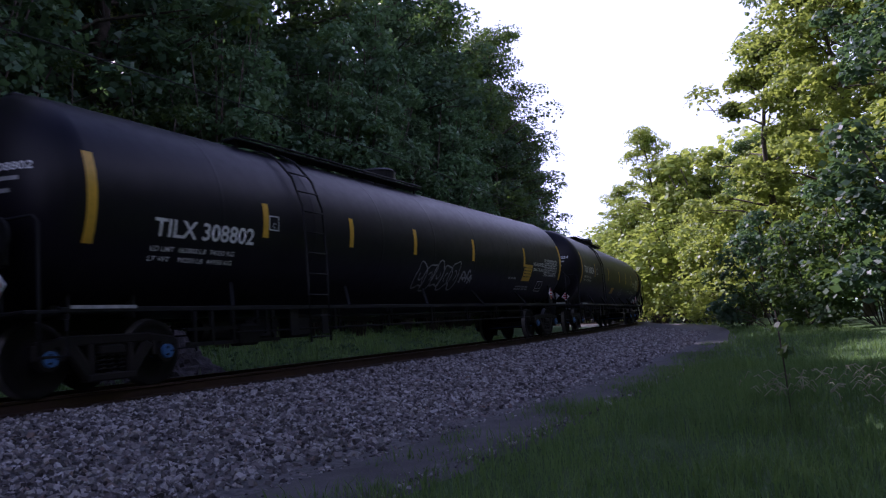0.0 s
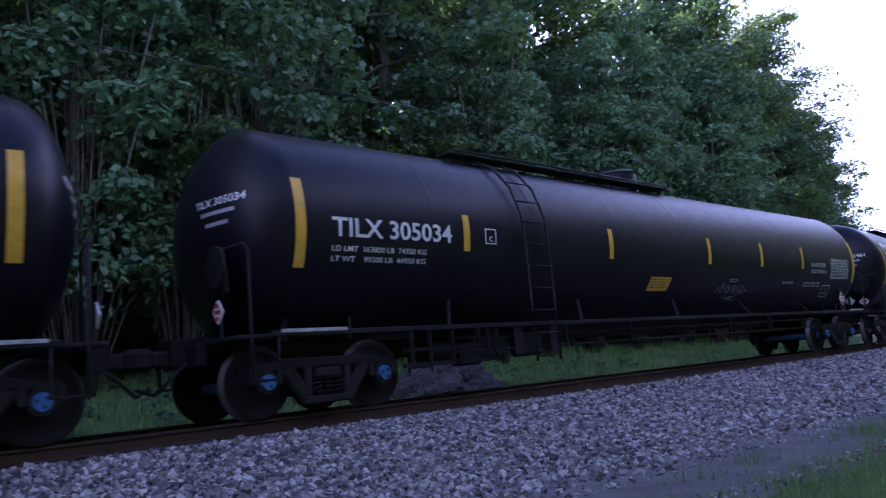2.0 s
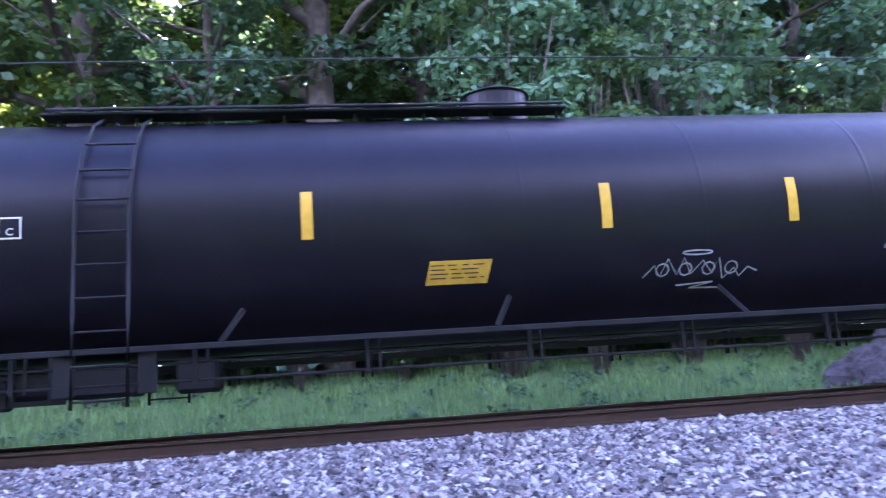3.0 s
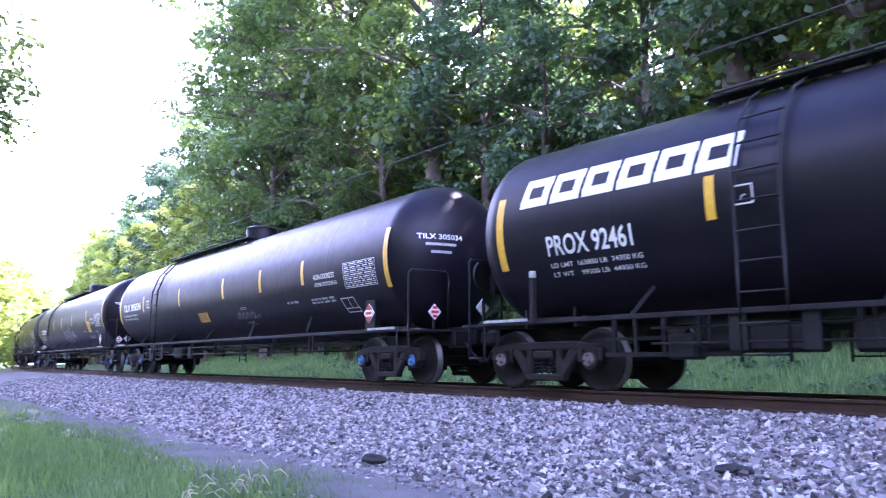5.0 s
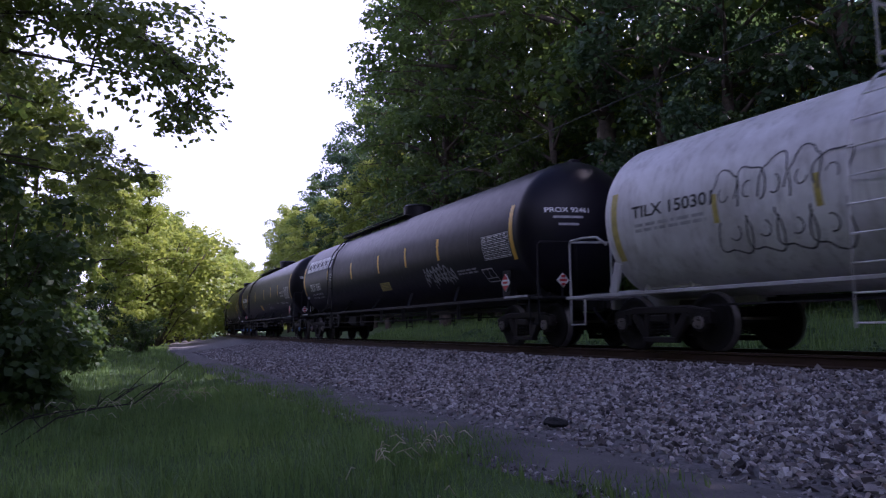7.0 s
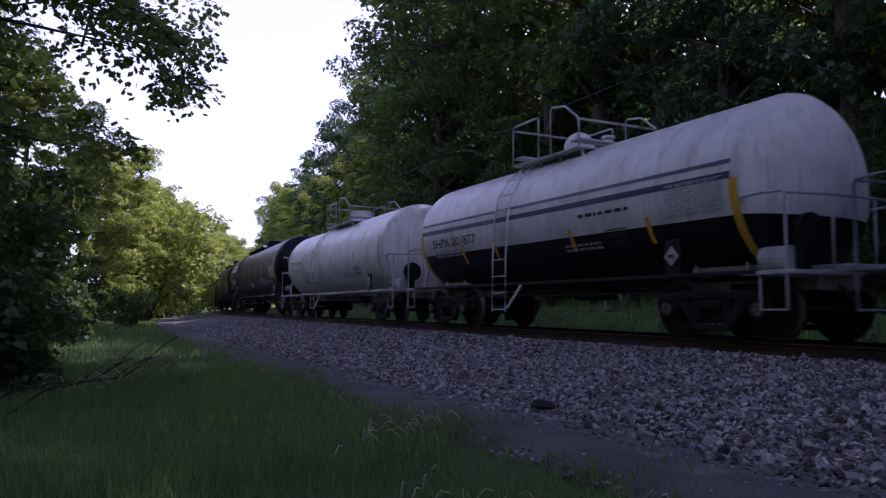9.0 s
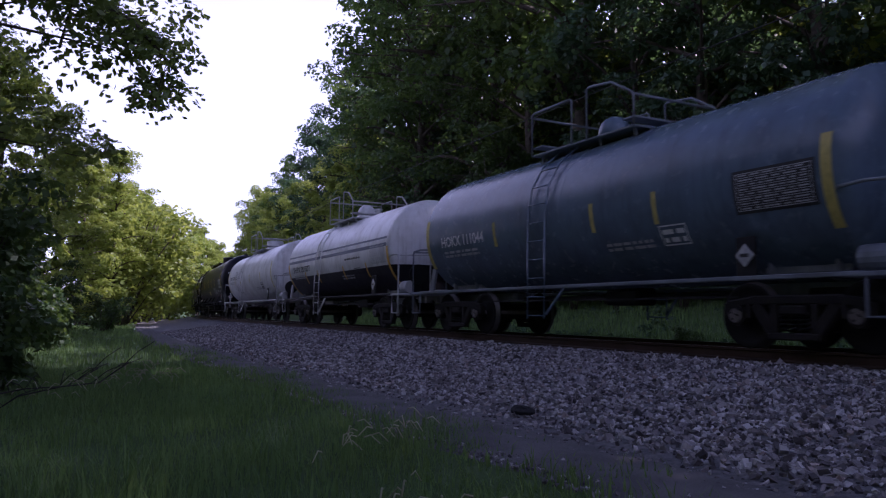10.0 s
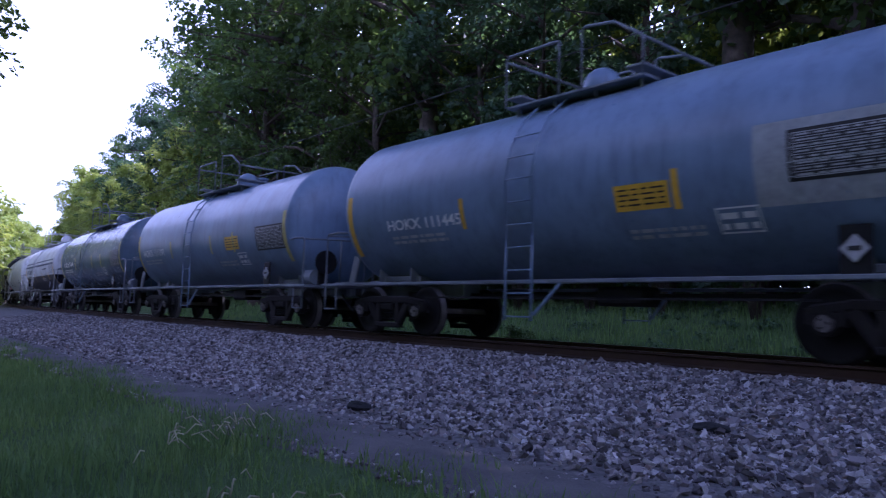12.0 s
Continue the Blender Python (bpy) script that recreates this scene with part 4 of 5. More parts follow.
banded = short_car("tank_car", "white over black tank car with two navy bands", 89.2, 6.5, 4.4, 5.2, WHITE, PALE,
                   dict(number="SHPX 201877", rail_mat=STEEL, number_box=(-4.55, -2.3, 2.05, 0.22), ink=INK, dim=LETTER_DIM, stripes=(-5.15, -3.0, -1.5, 1.3, 3.4, 5.2), stripe_z=1.72, split=1.78, deck=-0.1, deck_half=1.2, ladder=-1.0, zc=2.28))
for z0, z1 in ((2.30, 2.40), (2.52, 2.58)):
    part("navy_stripe", patch(-5.15, 5.15, z0, z1, 1.40, 2.28, 0.006, 2), NAVY, banded)
part("cargo_name", bars(1.6, 3.0, 2.12, 0.06, 1.40, 2.28, 12), INK, banded)
grey = dict(number_box=(-4.85, -2.9, 2.07, 0.22), ink=LETTER, dim=LETTER_DIM, stripes=(-5.3, -2.25, 0.9, 2.4, 5.3), stripe_z=2.1, stripe_high=0.5, table_dark=True, stripe_mat=YELLOW_OLD)
short_car("tank_car", "blue-grey tank car with white lettering and railed top deck", 102.3, 6.6, 4.5, 5.3, GREY_DARK, GREY_FRAME, dict(grey, number="HOKX 111044", number_box=(-4.6, -2.7, 2.10, 0.24), r=1.43, zc=2.34))
short_car("tank_car", "blue-grey tank car with white lettering and yellow notice panel", 115.5, 6.65, 4.5, 5.4, GREY, GREY_FRAME, dict(grey, number="HOKX 111191", table_wide=1.6, panel=(2.3, 2.08), r=1.47, zc=2.42))
short_car("tank_car", "weathered blue-grey tank car with bright yellow notice panel", 128.9, 6.7, 4.55, 5.4, GREY, GREY_FRAME, dict(grey, number="HOKX 111445", number_box=(-4.1, -2.05, 2.03, 0.2), stripes=(-5.3, -2.0, 2.02, 5.3), panel=(1.5, 2.05), stripe_mat=YELLOW, deck=-0.15, deck_half=1.35, table_up=0.2, table_wide=1.9, primer=((3.05, 5.35, 1.78, 2.72),), r=1.5, zc=2.5))
short_car("tank_car", "blue-grey tank car at the rear of the string", 142.35, 6.7, 4.55, 5.4, GREY, GREY_FRAME, dict(grey, number="HOKX 111203", r=1.5, zc=2.5))


# ---- foliage ----
def leaf_cloud(rnd, centres, per, spread, size):
    """Small folded leaves scattered in clumps round the given centres."""
    n = len(centres) * per
    g = np.random.RandomState(rnd.randint(0, 10 ** 6))
    c = np.repeat(np.array([tuple(p[0]) for p in centres]), per, axis=0)
    sp = np.repeat(np.array([p[1] for p in centres]), per)[:, None] * spread
    d = g.normal(size=(n, 3))
    d /= np.linalg.norm(d, axis=1)[:, None]
    shell = g.uniform(size=n) < 0.72
    d[:, 2] = np.where(shell & (d[:, 2] < -0.15), -d[:, 2], d[:, 2])
    rad = np.where(shell, g.uniform(0.72, 1.0, n), g.uniform(0.2, 1.25, n))[:, None]
    p = c + d * rad * sp * np.array([1.0, 1.0, 0.78])
    up = d * 0.7 + g.normal(size=(n, 3)) * 0.5 + np.array([0, 0, 0.5])
    up /= np.linalg.norm(up, axis=1)[:, None]
    a = np.cross(up, g.normal(size=(n, 3)))
    a /= np.linalg.norm(a, axis=1)[:, None]
    b = np.cross(up, a)
    s = size * g.uniform(0.6, 1.3, (n, 1))
    w = s * g.uniform(0.30, 0.46, (n, 1))
    v = np.empty((n, 4, 3))
    v[:, 0], v[:, 1] = p - a * s * 0.5, p + b * w - up * s * 0.06
    v[:, 2], v[:, 3] = p + a * s * 0.5 - up * s * 0.12, p - b * w - up * s * 0.06
    return v.reshape(-1, 3), np.arange(n * 4).reshape(n, 4)


def big_mesh(name, verts, quads, mat):
    me = bpy.data.meshes.new(name)
    me.from_pydata(verts.tolist() if hasattr(verts, "tolist") else verts, [], quads.tolist() if hasattr(quads, "tolist") else quads)
    me.materials.append(mat)
    return me


def make_tree(seed, height, width, low, leaf, leaves, size, label, bare=0.0):
    """A tapered trunk that leans and bends, limbs, and a ragged crown of clumped leaves from height low upwards."""
    rnd = random.Random(seed)
    t = thing("tree", label, "tree")
    bm = bmesh.new()
    trunk = [Vector((0.25 * math.sin(k * 0.9 + seed) * k / 8, 0.25 * math.cos(k * 0.7 + seed) * k / 8, height * 0.92 * k / 9)) for k in range(10)]
    base = height * 0.013 + 0.05

    def limb(pts, r0, r1, n=6):
        rings = []
        for i, p in enumerate(pts):
            q = (pts[min(i + 1, len(pts) - 1)] - pts[max(i - 1, 0)]).normalized().to_track_quat("Z", "Y")
            r = r0 + (r1 - r0) * i / (len(pts) - 1)
            rings.append([bm.verts.new(p + q @ Vector((r * math.cos(k * math.tau / n), r * math.sin(k * math.tau / n), 0))) for k in range(n)])
        for a, b in zip(rings, rings[1:]):
            for k in range(n):
                bm.faces.new((a[k], a[(k + 1) % n], b[(k + 1) % n], b[k])).smooth = True

    limb(trunk, base, 0.03, 9)
    centres = []
    count = max(26, int(height * 1.75))
    for k in range(count):
        f = k / (count - 1)
        z = low + (height * 0.95 - low) * f
        i = min(8, int(z / (height * 0.92) * 9))
        at = trunk[i].lerp(trunk[i + 1], min(1, z / (height * 0.92) * 9 - i))
        ang = k * 2.4 + rnd.uniform(-0.5, 0.5)
        bulge = math.sin(math.pi * min(1, 0.22 + 0.78 * f)) ** 0.7
        reach = width * bulge * rnd.uniform(0.55, 1.1) + 0.3
        tip = at + Vector((math.cos(ang) * reach, math.sin(ang) * reach, reach * rnd.uniform(0.05, 0.55)))
        mid = at.lerp(tip, 0.5) + Vector((0, 0, 0.12 * reach))
        limb([at, mid, tip], max(0.02, base * 0.42 * (1 - 0.7 * f)), 0.012, 5)
        for j in range(4):
            g = 0.35 + 0.22 * j
            p = at.lerp(tip, g) + Vector((rnd.uniform(-1, 1), rnd.uniform(-1, 1), rnd.uniform(-0.6, 0.7))) * width * 0.24
            centres.append((p, rnd.uniform(0.6, 1.15)))
            if j % 2:
                limb([at.lerp(tip, g * 0.8), p], 0.025, 0.008, 4)
    centres = [c for c in centres if rnd.random() > bare]
    part("trunk", bm, BARK, t)
    v, q = leaf_cloud(rnd, centres, max(8, int(leaves / len(centres))), width * 0.235, size)
    part("crown", big_mesh("crown", v, q, leaf), None, t)
    return t


def make_bush(seed, high, wide, leaf, leaves, size, label, stems=16, lowest=0.08):
    rnd = random.Random(seed)
    t = thing("bush", label, "bush")
    bm = bmesh.new()
    centres = []
    for k in range(stems):
        a, f = k * 2.4, rnd.uniform(lowest, 1.0)
        tip = Vector((math.cos(a) * wide * rnd.uniform(0.2, 0.9), math.sin(a) * wide * rnd.uniform(0.2, 0.9), high * f))
        tube(bm, [(tip.x * 0.1, tip.y * 0.1, -0.1), (tip.x * 0.5, tip.y * 0.5, tip.z * 0.6), tip], 0.025, 5)
        for j in range(2):
            centres.append((tip + Vector((rnd.uniform(-0.4, 0.4), rnd.uniform(-0.4, 0.4), -0.25 * high * j * f)), rnd.uniform(0.7, 1.2)))
    part("woody_base", bm, BARK, t)
    v, q = leaf_cloud(rnd, centres, leaves // len(centres), wide * 0.30, size)
    v[:, 2] = np.abs(v[:, 2])
    part("leafage", big_mesh("leafage", v, q, leaf), None, t)
    return t


lab = "tall leafy broadleaf tree at the edge of the wood"
TREES = [make_tree(3, 19, 3.9, 2.6, LEAF_A, 19000, 0.20, lab, 0.05), make_tree(7, 17, 3.5, 1.8, LEAF_B, 20000, 0.19, lab),
         make_tree(12, 21, 4.2, 4.5, LEAF_A, 19000, 0.20, lab, 0.08), make_tree(19, 15, 3.4, 1.0, LEAF_C, 25000, 0.20, lab)]
DEEP = [make_tree(23, 18, 3.9, 1.5, LEAF_A, 9500, 0.42, lab), make_tree(29, 16, 3.8, 1.0, LEAF_C, 8600, 0.40, lab)]
BUSHES = [make_bush(5, 4.6, 2.5, LEAF_B, 4000, 0.22, "dense green bush below the trees"), make_bush(9, 3.2, 2.2, LEAF_A, 3200, 0.19, "dense green bush below the trees"),
          make_bush(14, 6.6, 2.7, LEAF_A, 5000, 0.25, "tall dense bush overgrown with vines")]
VINES = [make_bush(33, 13.0, 2.8, LEAF_V, 13500, 0.20, "wall of vines and broad leaves at the edge of the wood", 46, 0.22), make_bush(38, 12.0, 2.7, LEAF_A, 12500, 0.20, "wall of vines and broad leaves at the edge of the wood", 44, 0.22)]
# thicket and far tree take their sunlit look from LEAF_C's colour
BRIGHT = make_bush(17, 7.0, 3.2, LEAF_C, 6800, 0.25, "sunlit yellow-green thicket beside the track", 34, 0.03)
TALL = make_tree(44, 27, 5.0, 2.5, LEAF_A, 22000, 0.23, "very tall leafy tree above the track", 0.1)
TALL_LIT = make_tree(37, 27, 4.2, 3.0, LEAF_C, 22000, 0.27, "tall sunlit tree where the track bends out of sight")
used = set()


def plant(proto, x, y, scale, turn, label=""):
    m = pose(x, y, ground_at(x, y) - 0.05, 0, 0, turn) @ Matrix.Diagonal((scale, scale, scale * (0.92 + 0.16 * ((turn * 7) % 1)), 1))
    if proto.name in used:
        ob = copy_thing(proto, m)
    else:
        used.add(proto.name)
        ob = proto
        ob.matrix_basis = m
    if label:
        ob["label"] = label
    return ob


def build_wood():
    """The wood beyond the track: bushes at its edge, tall trees behind, more trees deeper in."""
    rnd = random.Random(77)
    s = -120.0
    while s < 130:
        x, y, a = on_track(s, -10.4 - rnd.uniform(0, 1.4))
        plant(BUSHES[rnd.choice((0, 1, 2, 2))], x, y, rnd.uniform(0.8, 1.2), rnd.uniform(0, 360))
        s += rnd.uniform(2.2, 3.4)
    s = -30.0
    while s < 74:
        x, y, a = on_track(s, -8.7 - rnd.uniform(0, 0.8))
        plant(VINES[rnd.choice((0, 0, 1)) if s > 2 else 1], x, y, rnd.uniform(0.92, 1.15) * (1.0 if s > 2 else 0.66), rnd.uniform(0, 360))
        s += rnd.uniform(2.3, 3.2)
    for s, q, size in ((-40.5, -9.0, 0.96), (-45, -11.0, 1.0), (53, -8.3, 1.0), (61, -8.6, 0.86)):
        x, y, a = on_track(s, q)
        plant(TALL, x, y, size, s * 31 % 360)
    s = -150.0
    while s < 150:
        big = 0.9 if -34 < s < -29 else 1.6 if 0 < s < 34 else 0.8 if s > 84 else (1.36 if s > 8 else (1.3 if s > -58 else (1.3 if s > -92 else 1.1)))
        x, y, a = on_track(s, (-12.8 if 0 < s < 34 else -10.7) - rnd.uniform(0, 1.3))
        kind = rnd.choice((0, 1, 2, 1)) if s < 4 else rnd.choice((1, 1, 1, 0))
        # far left: the lighter-leaved kind 3 stands in for sunlit crowns
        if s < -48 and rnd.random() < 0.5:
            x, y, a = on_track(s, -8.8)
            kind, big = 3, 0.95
        plant(TREES[kind], x, y, big * rnd.uniform(0.88, 1.08), rnd.uniform(0, 360))
        s += rnd.uniform(3.2, 4.4)
    s = -110.0
    while s < 110:
        x, y, a = on_track(s, -16.5 - rnd.uniform(0, 3.5))
        plant(DEEP[rnd.choice((0, 1, 1))], x, y, rnd.uniform(0.85, 1.1), rnd.uniform(0, 360), "leafy tree deeper in the wood")
        s += rnd.uniform(3.2, 4.2)
    s = -90.0
    while s < 80:
        x, y, a = on_track(s, -22 - rnd.uniform(0, 4))
        plant(DEEP[rnd.choice((0, 1))], x, y, rnd.uniform(1.0, 1.3), rnd.uniform(0, 360), "leafy tree deep in the wood")
        s += rnd.uniform(4.2, 6.2)

    low = random.Random(78)
    s = -24.0
    while s < 44:
        x, y, a = on_track(s, -11.8 - low.uniform(0, 0.8))
        plant(BUSHES[1], x, y, low.uniform(0.85, 1.1), low.uniform(0, 360), "low dense undergrowth at the foot of the trees")
        s += low.uniform(1.7, 2.3)
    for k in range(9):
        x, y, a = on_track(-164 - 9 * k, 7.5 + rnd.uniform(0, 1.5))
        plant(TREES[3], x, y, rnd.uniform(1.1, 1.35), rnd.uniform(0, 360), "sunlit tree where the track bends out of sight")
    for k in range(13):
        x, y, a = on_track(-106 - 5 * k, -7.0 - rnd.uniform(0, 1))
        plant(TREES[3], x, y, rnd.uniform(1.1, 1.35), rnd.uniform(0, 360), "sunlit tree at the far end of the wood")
    s = -80.0
    while s < 84:
        x, y, a = on_track(s, -18.2 - rnd.uniform(0, 1.5))
        plant(BUSHES[2], x, y, rnd.uniform(1.2, 1.5), rnd.uniform(0, 360), "tall undergrowth between the trees")
        s += rnd.uniform(2.6, 3.4)
    s = -62.0
    while s < 66:
        x, y, a = on_track(s, -14.6 - rnd.uniform(0, 1.5))
        plant(BUSHES[2], x, y, rnd.uniform(1.1, 1.5), rnd.uniform(0, 360), "tall undergrowth between the trees")
        s += rnd.uniform(3.0, 4.2)


def build_near_trees():
    """Trees on the camera's side of the track."""
    side, far = "leafy tree beside the open grass", "sunlit tree where the track bends out of sight"
    # kind 3 carries the sun's brightness in its leaf colour
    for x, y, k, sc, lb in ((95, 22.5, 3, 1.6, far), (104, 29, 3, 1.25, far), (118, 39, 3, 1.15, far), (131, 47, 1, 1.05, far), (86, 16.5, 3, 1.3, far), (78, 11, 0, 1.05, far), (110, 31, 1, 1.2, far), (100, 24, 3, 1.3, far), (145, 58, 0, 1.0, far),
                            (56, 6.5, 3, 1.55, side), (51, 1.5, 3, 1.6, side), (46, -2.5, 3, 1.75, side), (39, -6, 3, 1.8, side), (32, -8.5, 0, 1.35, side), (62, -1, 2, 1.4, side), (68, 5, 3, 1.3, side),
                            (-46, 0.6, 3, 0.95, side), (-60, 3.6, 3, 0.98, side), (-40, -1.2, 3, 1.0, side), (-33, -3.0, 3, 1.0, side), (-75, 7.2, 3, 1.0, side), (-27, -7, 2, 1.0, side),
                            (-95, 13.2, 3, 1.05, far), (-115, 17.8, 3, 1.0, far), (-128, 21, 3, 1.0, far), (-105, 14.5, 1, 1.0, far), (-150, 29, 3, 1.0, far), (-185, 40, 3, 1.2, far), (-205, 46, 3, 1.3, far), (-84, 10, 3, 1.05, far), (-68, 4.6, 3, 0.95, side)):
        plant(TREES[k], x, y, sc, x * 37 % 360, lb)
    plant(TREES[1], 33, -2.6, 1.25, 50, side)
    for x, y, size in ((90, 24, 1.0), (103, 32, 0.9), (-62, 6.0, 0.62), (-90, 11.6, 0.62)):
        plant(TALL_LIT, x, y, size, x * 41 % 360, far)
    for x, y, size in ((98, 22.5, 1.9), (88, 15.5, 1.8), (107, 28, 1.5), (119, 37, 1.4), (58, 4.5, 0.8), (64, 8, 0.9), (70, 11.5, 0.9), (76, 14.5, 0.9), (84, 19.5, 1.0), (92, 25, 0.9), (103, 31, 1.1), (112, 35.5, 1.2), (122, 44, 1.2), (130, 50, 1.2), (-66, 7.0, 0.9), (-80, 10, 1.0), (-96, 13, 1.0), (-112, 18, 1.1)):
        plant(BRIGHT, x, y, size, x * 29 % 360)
    low = "dark shady bush at the edge of the grass"
    for x, y, k, sc in ((41, 3.4, 2, 1.2), (36, 0.6, 2, 1.25), (31, -1.8, 0, 1.4), (26, -4.2, 2, 1.1), (22, -6, 0, 1.2), (46, 6, 0, 1.2), (52, 8.5, 1, 1.1), (66, 11, 1, 1.2), (72, 13, 0, 0.9), (80, 17, 1, 1.0), (88, 21, 0, 1.0), (98, 28, 1, 1.1),
                        (-12.6, -1.3, 2, 0.66), (-14.4, -1.0, 2, 0.72), (-11.2, -2.0, 2, 0.65), (-17.5, -0.9, 2, 0.6), (-21, -0.7, 2, 0.6), (-26, -0.6, 2, 0.8), (-36, 1.0, 2, 0.6), (-47, 4.2, 1, 0.9), (-60, 5, 1, 0.9), (-75, 7, 0, 0.8), (-90, 10, 1, 0.9), (-104, 14, 0, 0.9)):
        plant(BUSHES[k], x, y, sc, x * 53 % 360, low)
    # unseen trees and bushes added behind the camera to cut off sky light
    rnd = random.Random(21)
    for k in range(19):
        plant(DEEP[rnd.choice((0, 0, 1))], -58 + 6.4 * k, -19 - rnd.uniform(0, 4), rnd.uniform(1.05, 1.25), rnd.uniform(0, 360), "leafy tree added unseen behind the camera to block skylight")
    for k in range(17):
        plant(DEEP[rnd.choice((0, 0, 1))], -40 + 5.2 * k, -13 - rnd.uniform(0, 2), rnd.uniform(1.0, 1.2), rnd.uniform(0, 360), "leafy tree added unseen behind the camera to block skylight")
    for k in range(12):
        plant(BUSHES[rnd.choice((0, 2))], -40 + 7 * k, -14 - rnd.uniform(0, 1.5), 1.1, rnd.uniform(0, 360), low)


build_wood()
build_near_trees()
over = make_tree(41, 11.5, 4.0, 3.4, LEAF_D, 30000, 0.15, "tree with a leafy bough that hangs over the grass")
plant(over, -14.6, -3.0, 1.0, 40)


def hanging_bough(tree):
    """A long bough that leans out over the grass and droops at its end."""
    rnd = random.Random(52)
    back = tree.matrix_basis.inverted()
    line = [Vector(p) for p in ((-14.6, -3.0, 5.4), (-14.3, -1.2, 6.6), (-13.9, 0.3, 6.7), (-13.4, 1.4, 6.1), (-13.0, 2.1, 5.2))]
    bm = bmesh.new()
    tube(bm, [back @ p for p in line], 0.035, 6)
    centres = []
    for k in range(46):
        f = 0.9 + 3.1 * rnd.random() ** 0.8
        i = min(3, int(f))
        p = line[i].lerp(line[i + 1], f - i)
        q = p + Vector((rnd.uniform(-0.7, 0.7), rnd.uniform(-0.35, 0.4), rnd.uniform(-0.95, 0.3) if f > 2.2 else rnd.uniform(-0.3, 1.3)))
        tube(bm, [back @ p, back @ (p.lerp(q, 0.5) + Vector((0, 0, 0.08))), back @ q], 0.008, 4)
        centres.append((back @ q, rnd.uniform(0.6, 1.2)))
    b = part("bough", bm, BARK, tree)
    v, q = leaf_cloud(rnd, centres, 62, 0.42, 0.12)
    part("bough_leaves", big_mesh("bough_leaves", v, q, LEAF_D), None, b)


hanging_bough(over)


# ---- small growth ----
def blades(name, label, places, low, high, wide, mat, seed, lean=0.5, kind="stuff", category="grass"):
    """Grass: bent tapered blades at the given places, in one mesh."""
    g = np.random.RandomState(seed)
    n = len(places)
    p = np.array(places)
    h, a = g.uniform(low, high, n), g.uniform(0, math.tau, n)
    h *= np.array([0.55 + 0.95 * max(0.0, 0.5 + noise.noise(Vector((x * 0.8, y * 0.8, 2))) + 0.5 * noise.noise(Vector((x * 2.6, y * 2.6, 4)))) for x, y, z in places])
    w = wide * g.uniform(0.6, 1.3, n)
    d = np.stack([np.cos(a), np.sin(a), np.zeros(n)], 1)
    side = np.stack([-np.sin(a), np.cos(a), np.zeros(n)], 1) * w[:, None]
    bend = (lean * h * g.uniform(0.2, 1.0, n))[:, None]
    up = np.array([0, 0, 1.0])
    v = np.empty((n, 5, 3))
    v[:, 0], v[:, 1] = p - side, p + side
    m = p + d * bend * 0.3 + up * (h * 0.58)[:, None]
    v[:, 2], v[:, 3] = m + side * 0.8, m - side * 0.8
    v[:, 4] = p + d * bend + up * (h * 0.95)[:, None]
    base = np.arange(n)[:, None] * 5
    fs = (base + [0, 1, 2, 3]).tolist() + (base + [3, 2, 4]).tolist()
    me = bpy.data.meshes.new(name)
    me.from_pydata(v.reshape(-1, 3).tolist(), [], fs)
    me.materials.append(mat)
    return tagged(new(name, me), label, category, kind=kind)


def scatter(seed, n, s0, s1, q0, q1, clump=0.0, edge=0.0):
    """n places on the ground along the track, thinned by a patchy noise."""
    rnd = random.Random(seed)
    out = []
    while len(out) < n:
        s, q = rnd.uniform(s0, s1), rnd.uniform(q0, q1)
        x, y, a = on_track(s, q)
        if x * x + y * y < 1.7:
            continue
        thin = noise.noise(Vector((x * 0.9, y * 0.9, 7))) * 0.5 + 0.5
        keep_it = 1 - clump + clump * thin * 2 - (edge if abs(q - 6.3) < 0.45 else 0)
        if rnd.random() < keep_it:
            out.append((x, y, ground_at(x, y) - 0.02))
    return out


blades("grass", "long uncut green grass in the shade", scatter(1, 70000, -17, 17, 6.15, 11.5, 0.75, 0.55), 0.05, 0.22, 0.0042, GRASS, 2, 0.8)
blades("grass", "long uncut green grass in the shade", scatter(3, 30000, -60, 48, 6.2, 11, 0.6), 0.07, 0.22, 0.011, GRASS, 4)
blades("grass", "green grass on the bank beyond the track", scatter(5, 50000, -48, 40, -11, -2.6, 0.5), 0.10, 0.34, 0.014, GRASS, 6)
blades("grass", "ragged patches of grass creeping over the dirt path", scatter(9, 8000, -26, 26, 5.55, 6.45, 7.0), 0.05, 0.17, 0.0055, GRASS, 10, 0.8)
blades("weeds", "low green weeds at the edge of the dirt path", scatter(7, 6000, -24, 24, 5.8, 6.7, 1.0), 0.04, 0.16, 0.006, GRASS, 8, 0.9)


def ground_cover(seed, n, s0, s1, q0, q1, leaf, size, label):
    """Low broad-leaved weeds in one mesh."""
    rnd = random.Random(seed)
    centres = [(Vector((x, y, z + 0.09)), rnd.uniform(0.6, 1.3)) for x, y, z in scatter(seed, n, s0, s1, q0, q1, 3.0)]
    v, q = leaf_cloud(rnd, centres, 24, 0.26, size)
    tagged(new("weeds", big_mesh("weeds", v, q, leaf)), label, "weeds", kind="stuff")


ground_cover(61, 420, -34, 42, -9.6, -2.9, LEAF_B, 0.12, "broad-leaved weeds on the bank beyond the track")


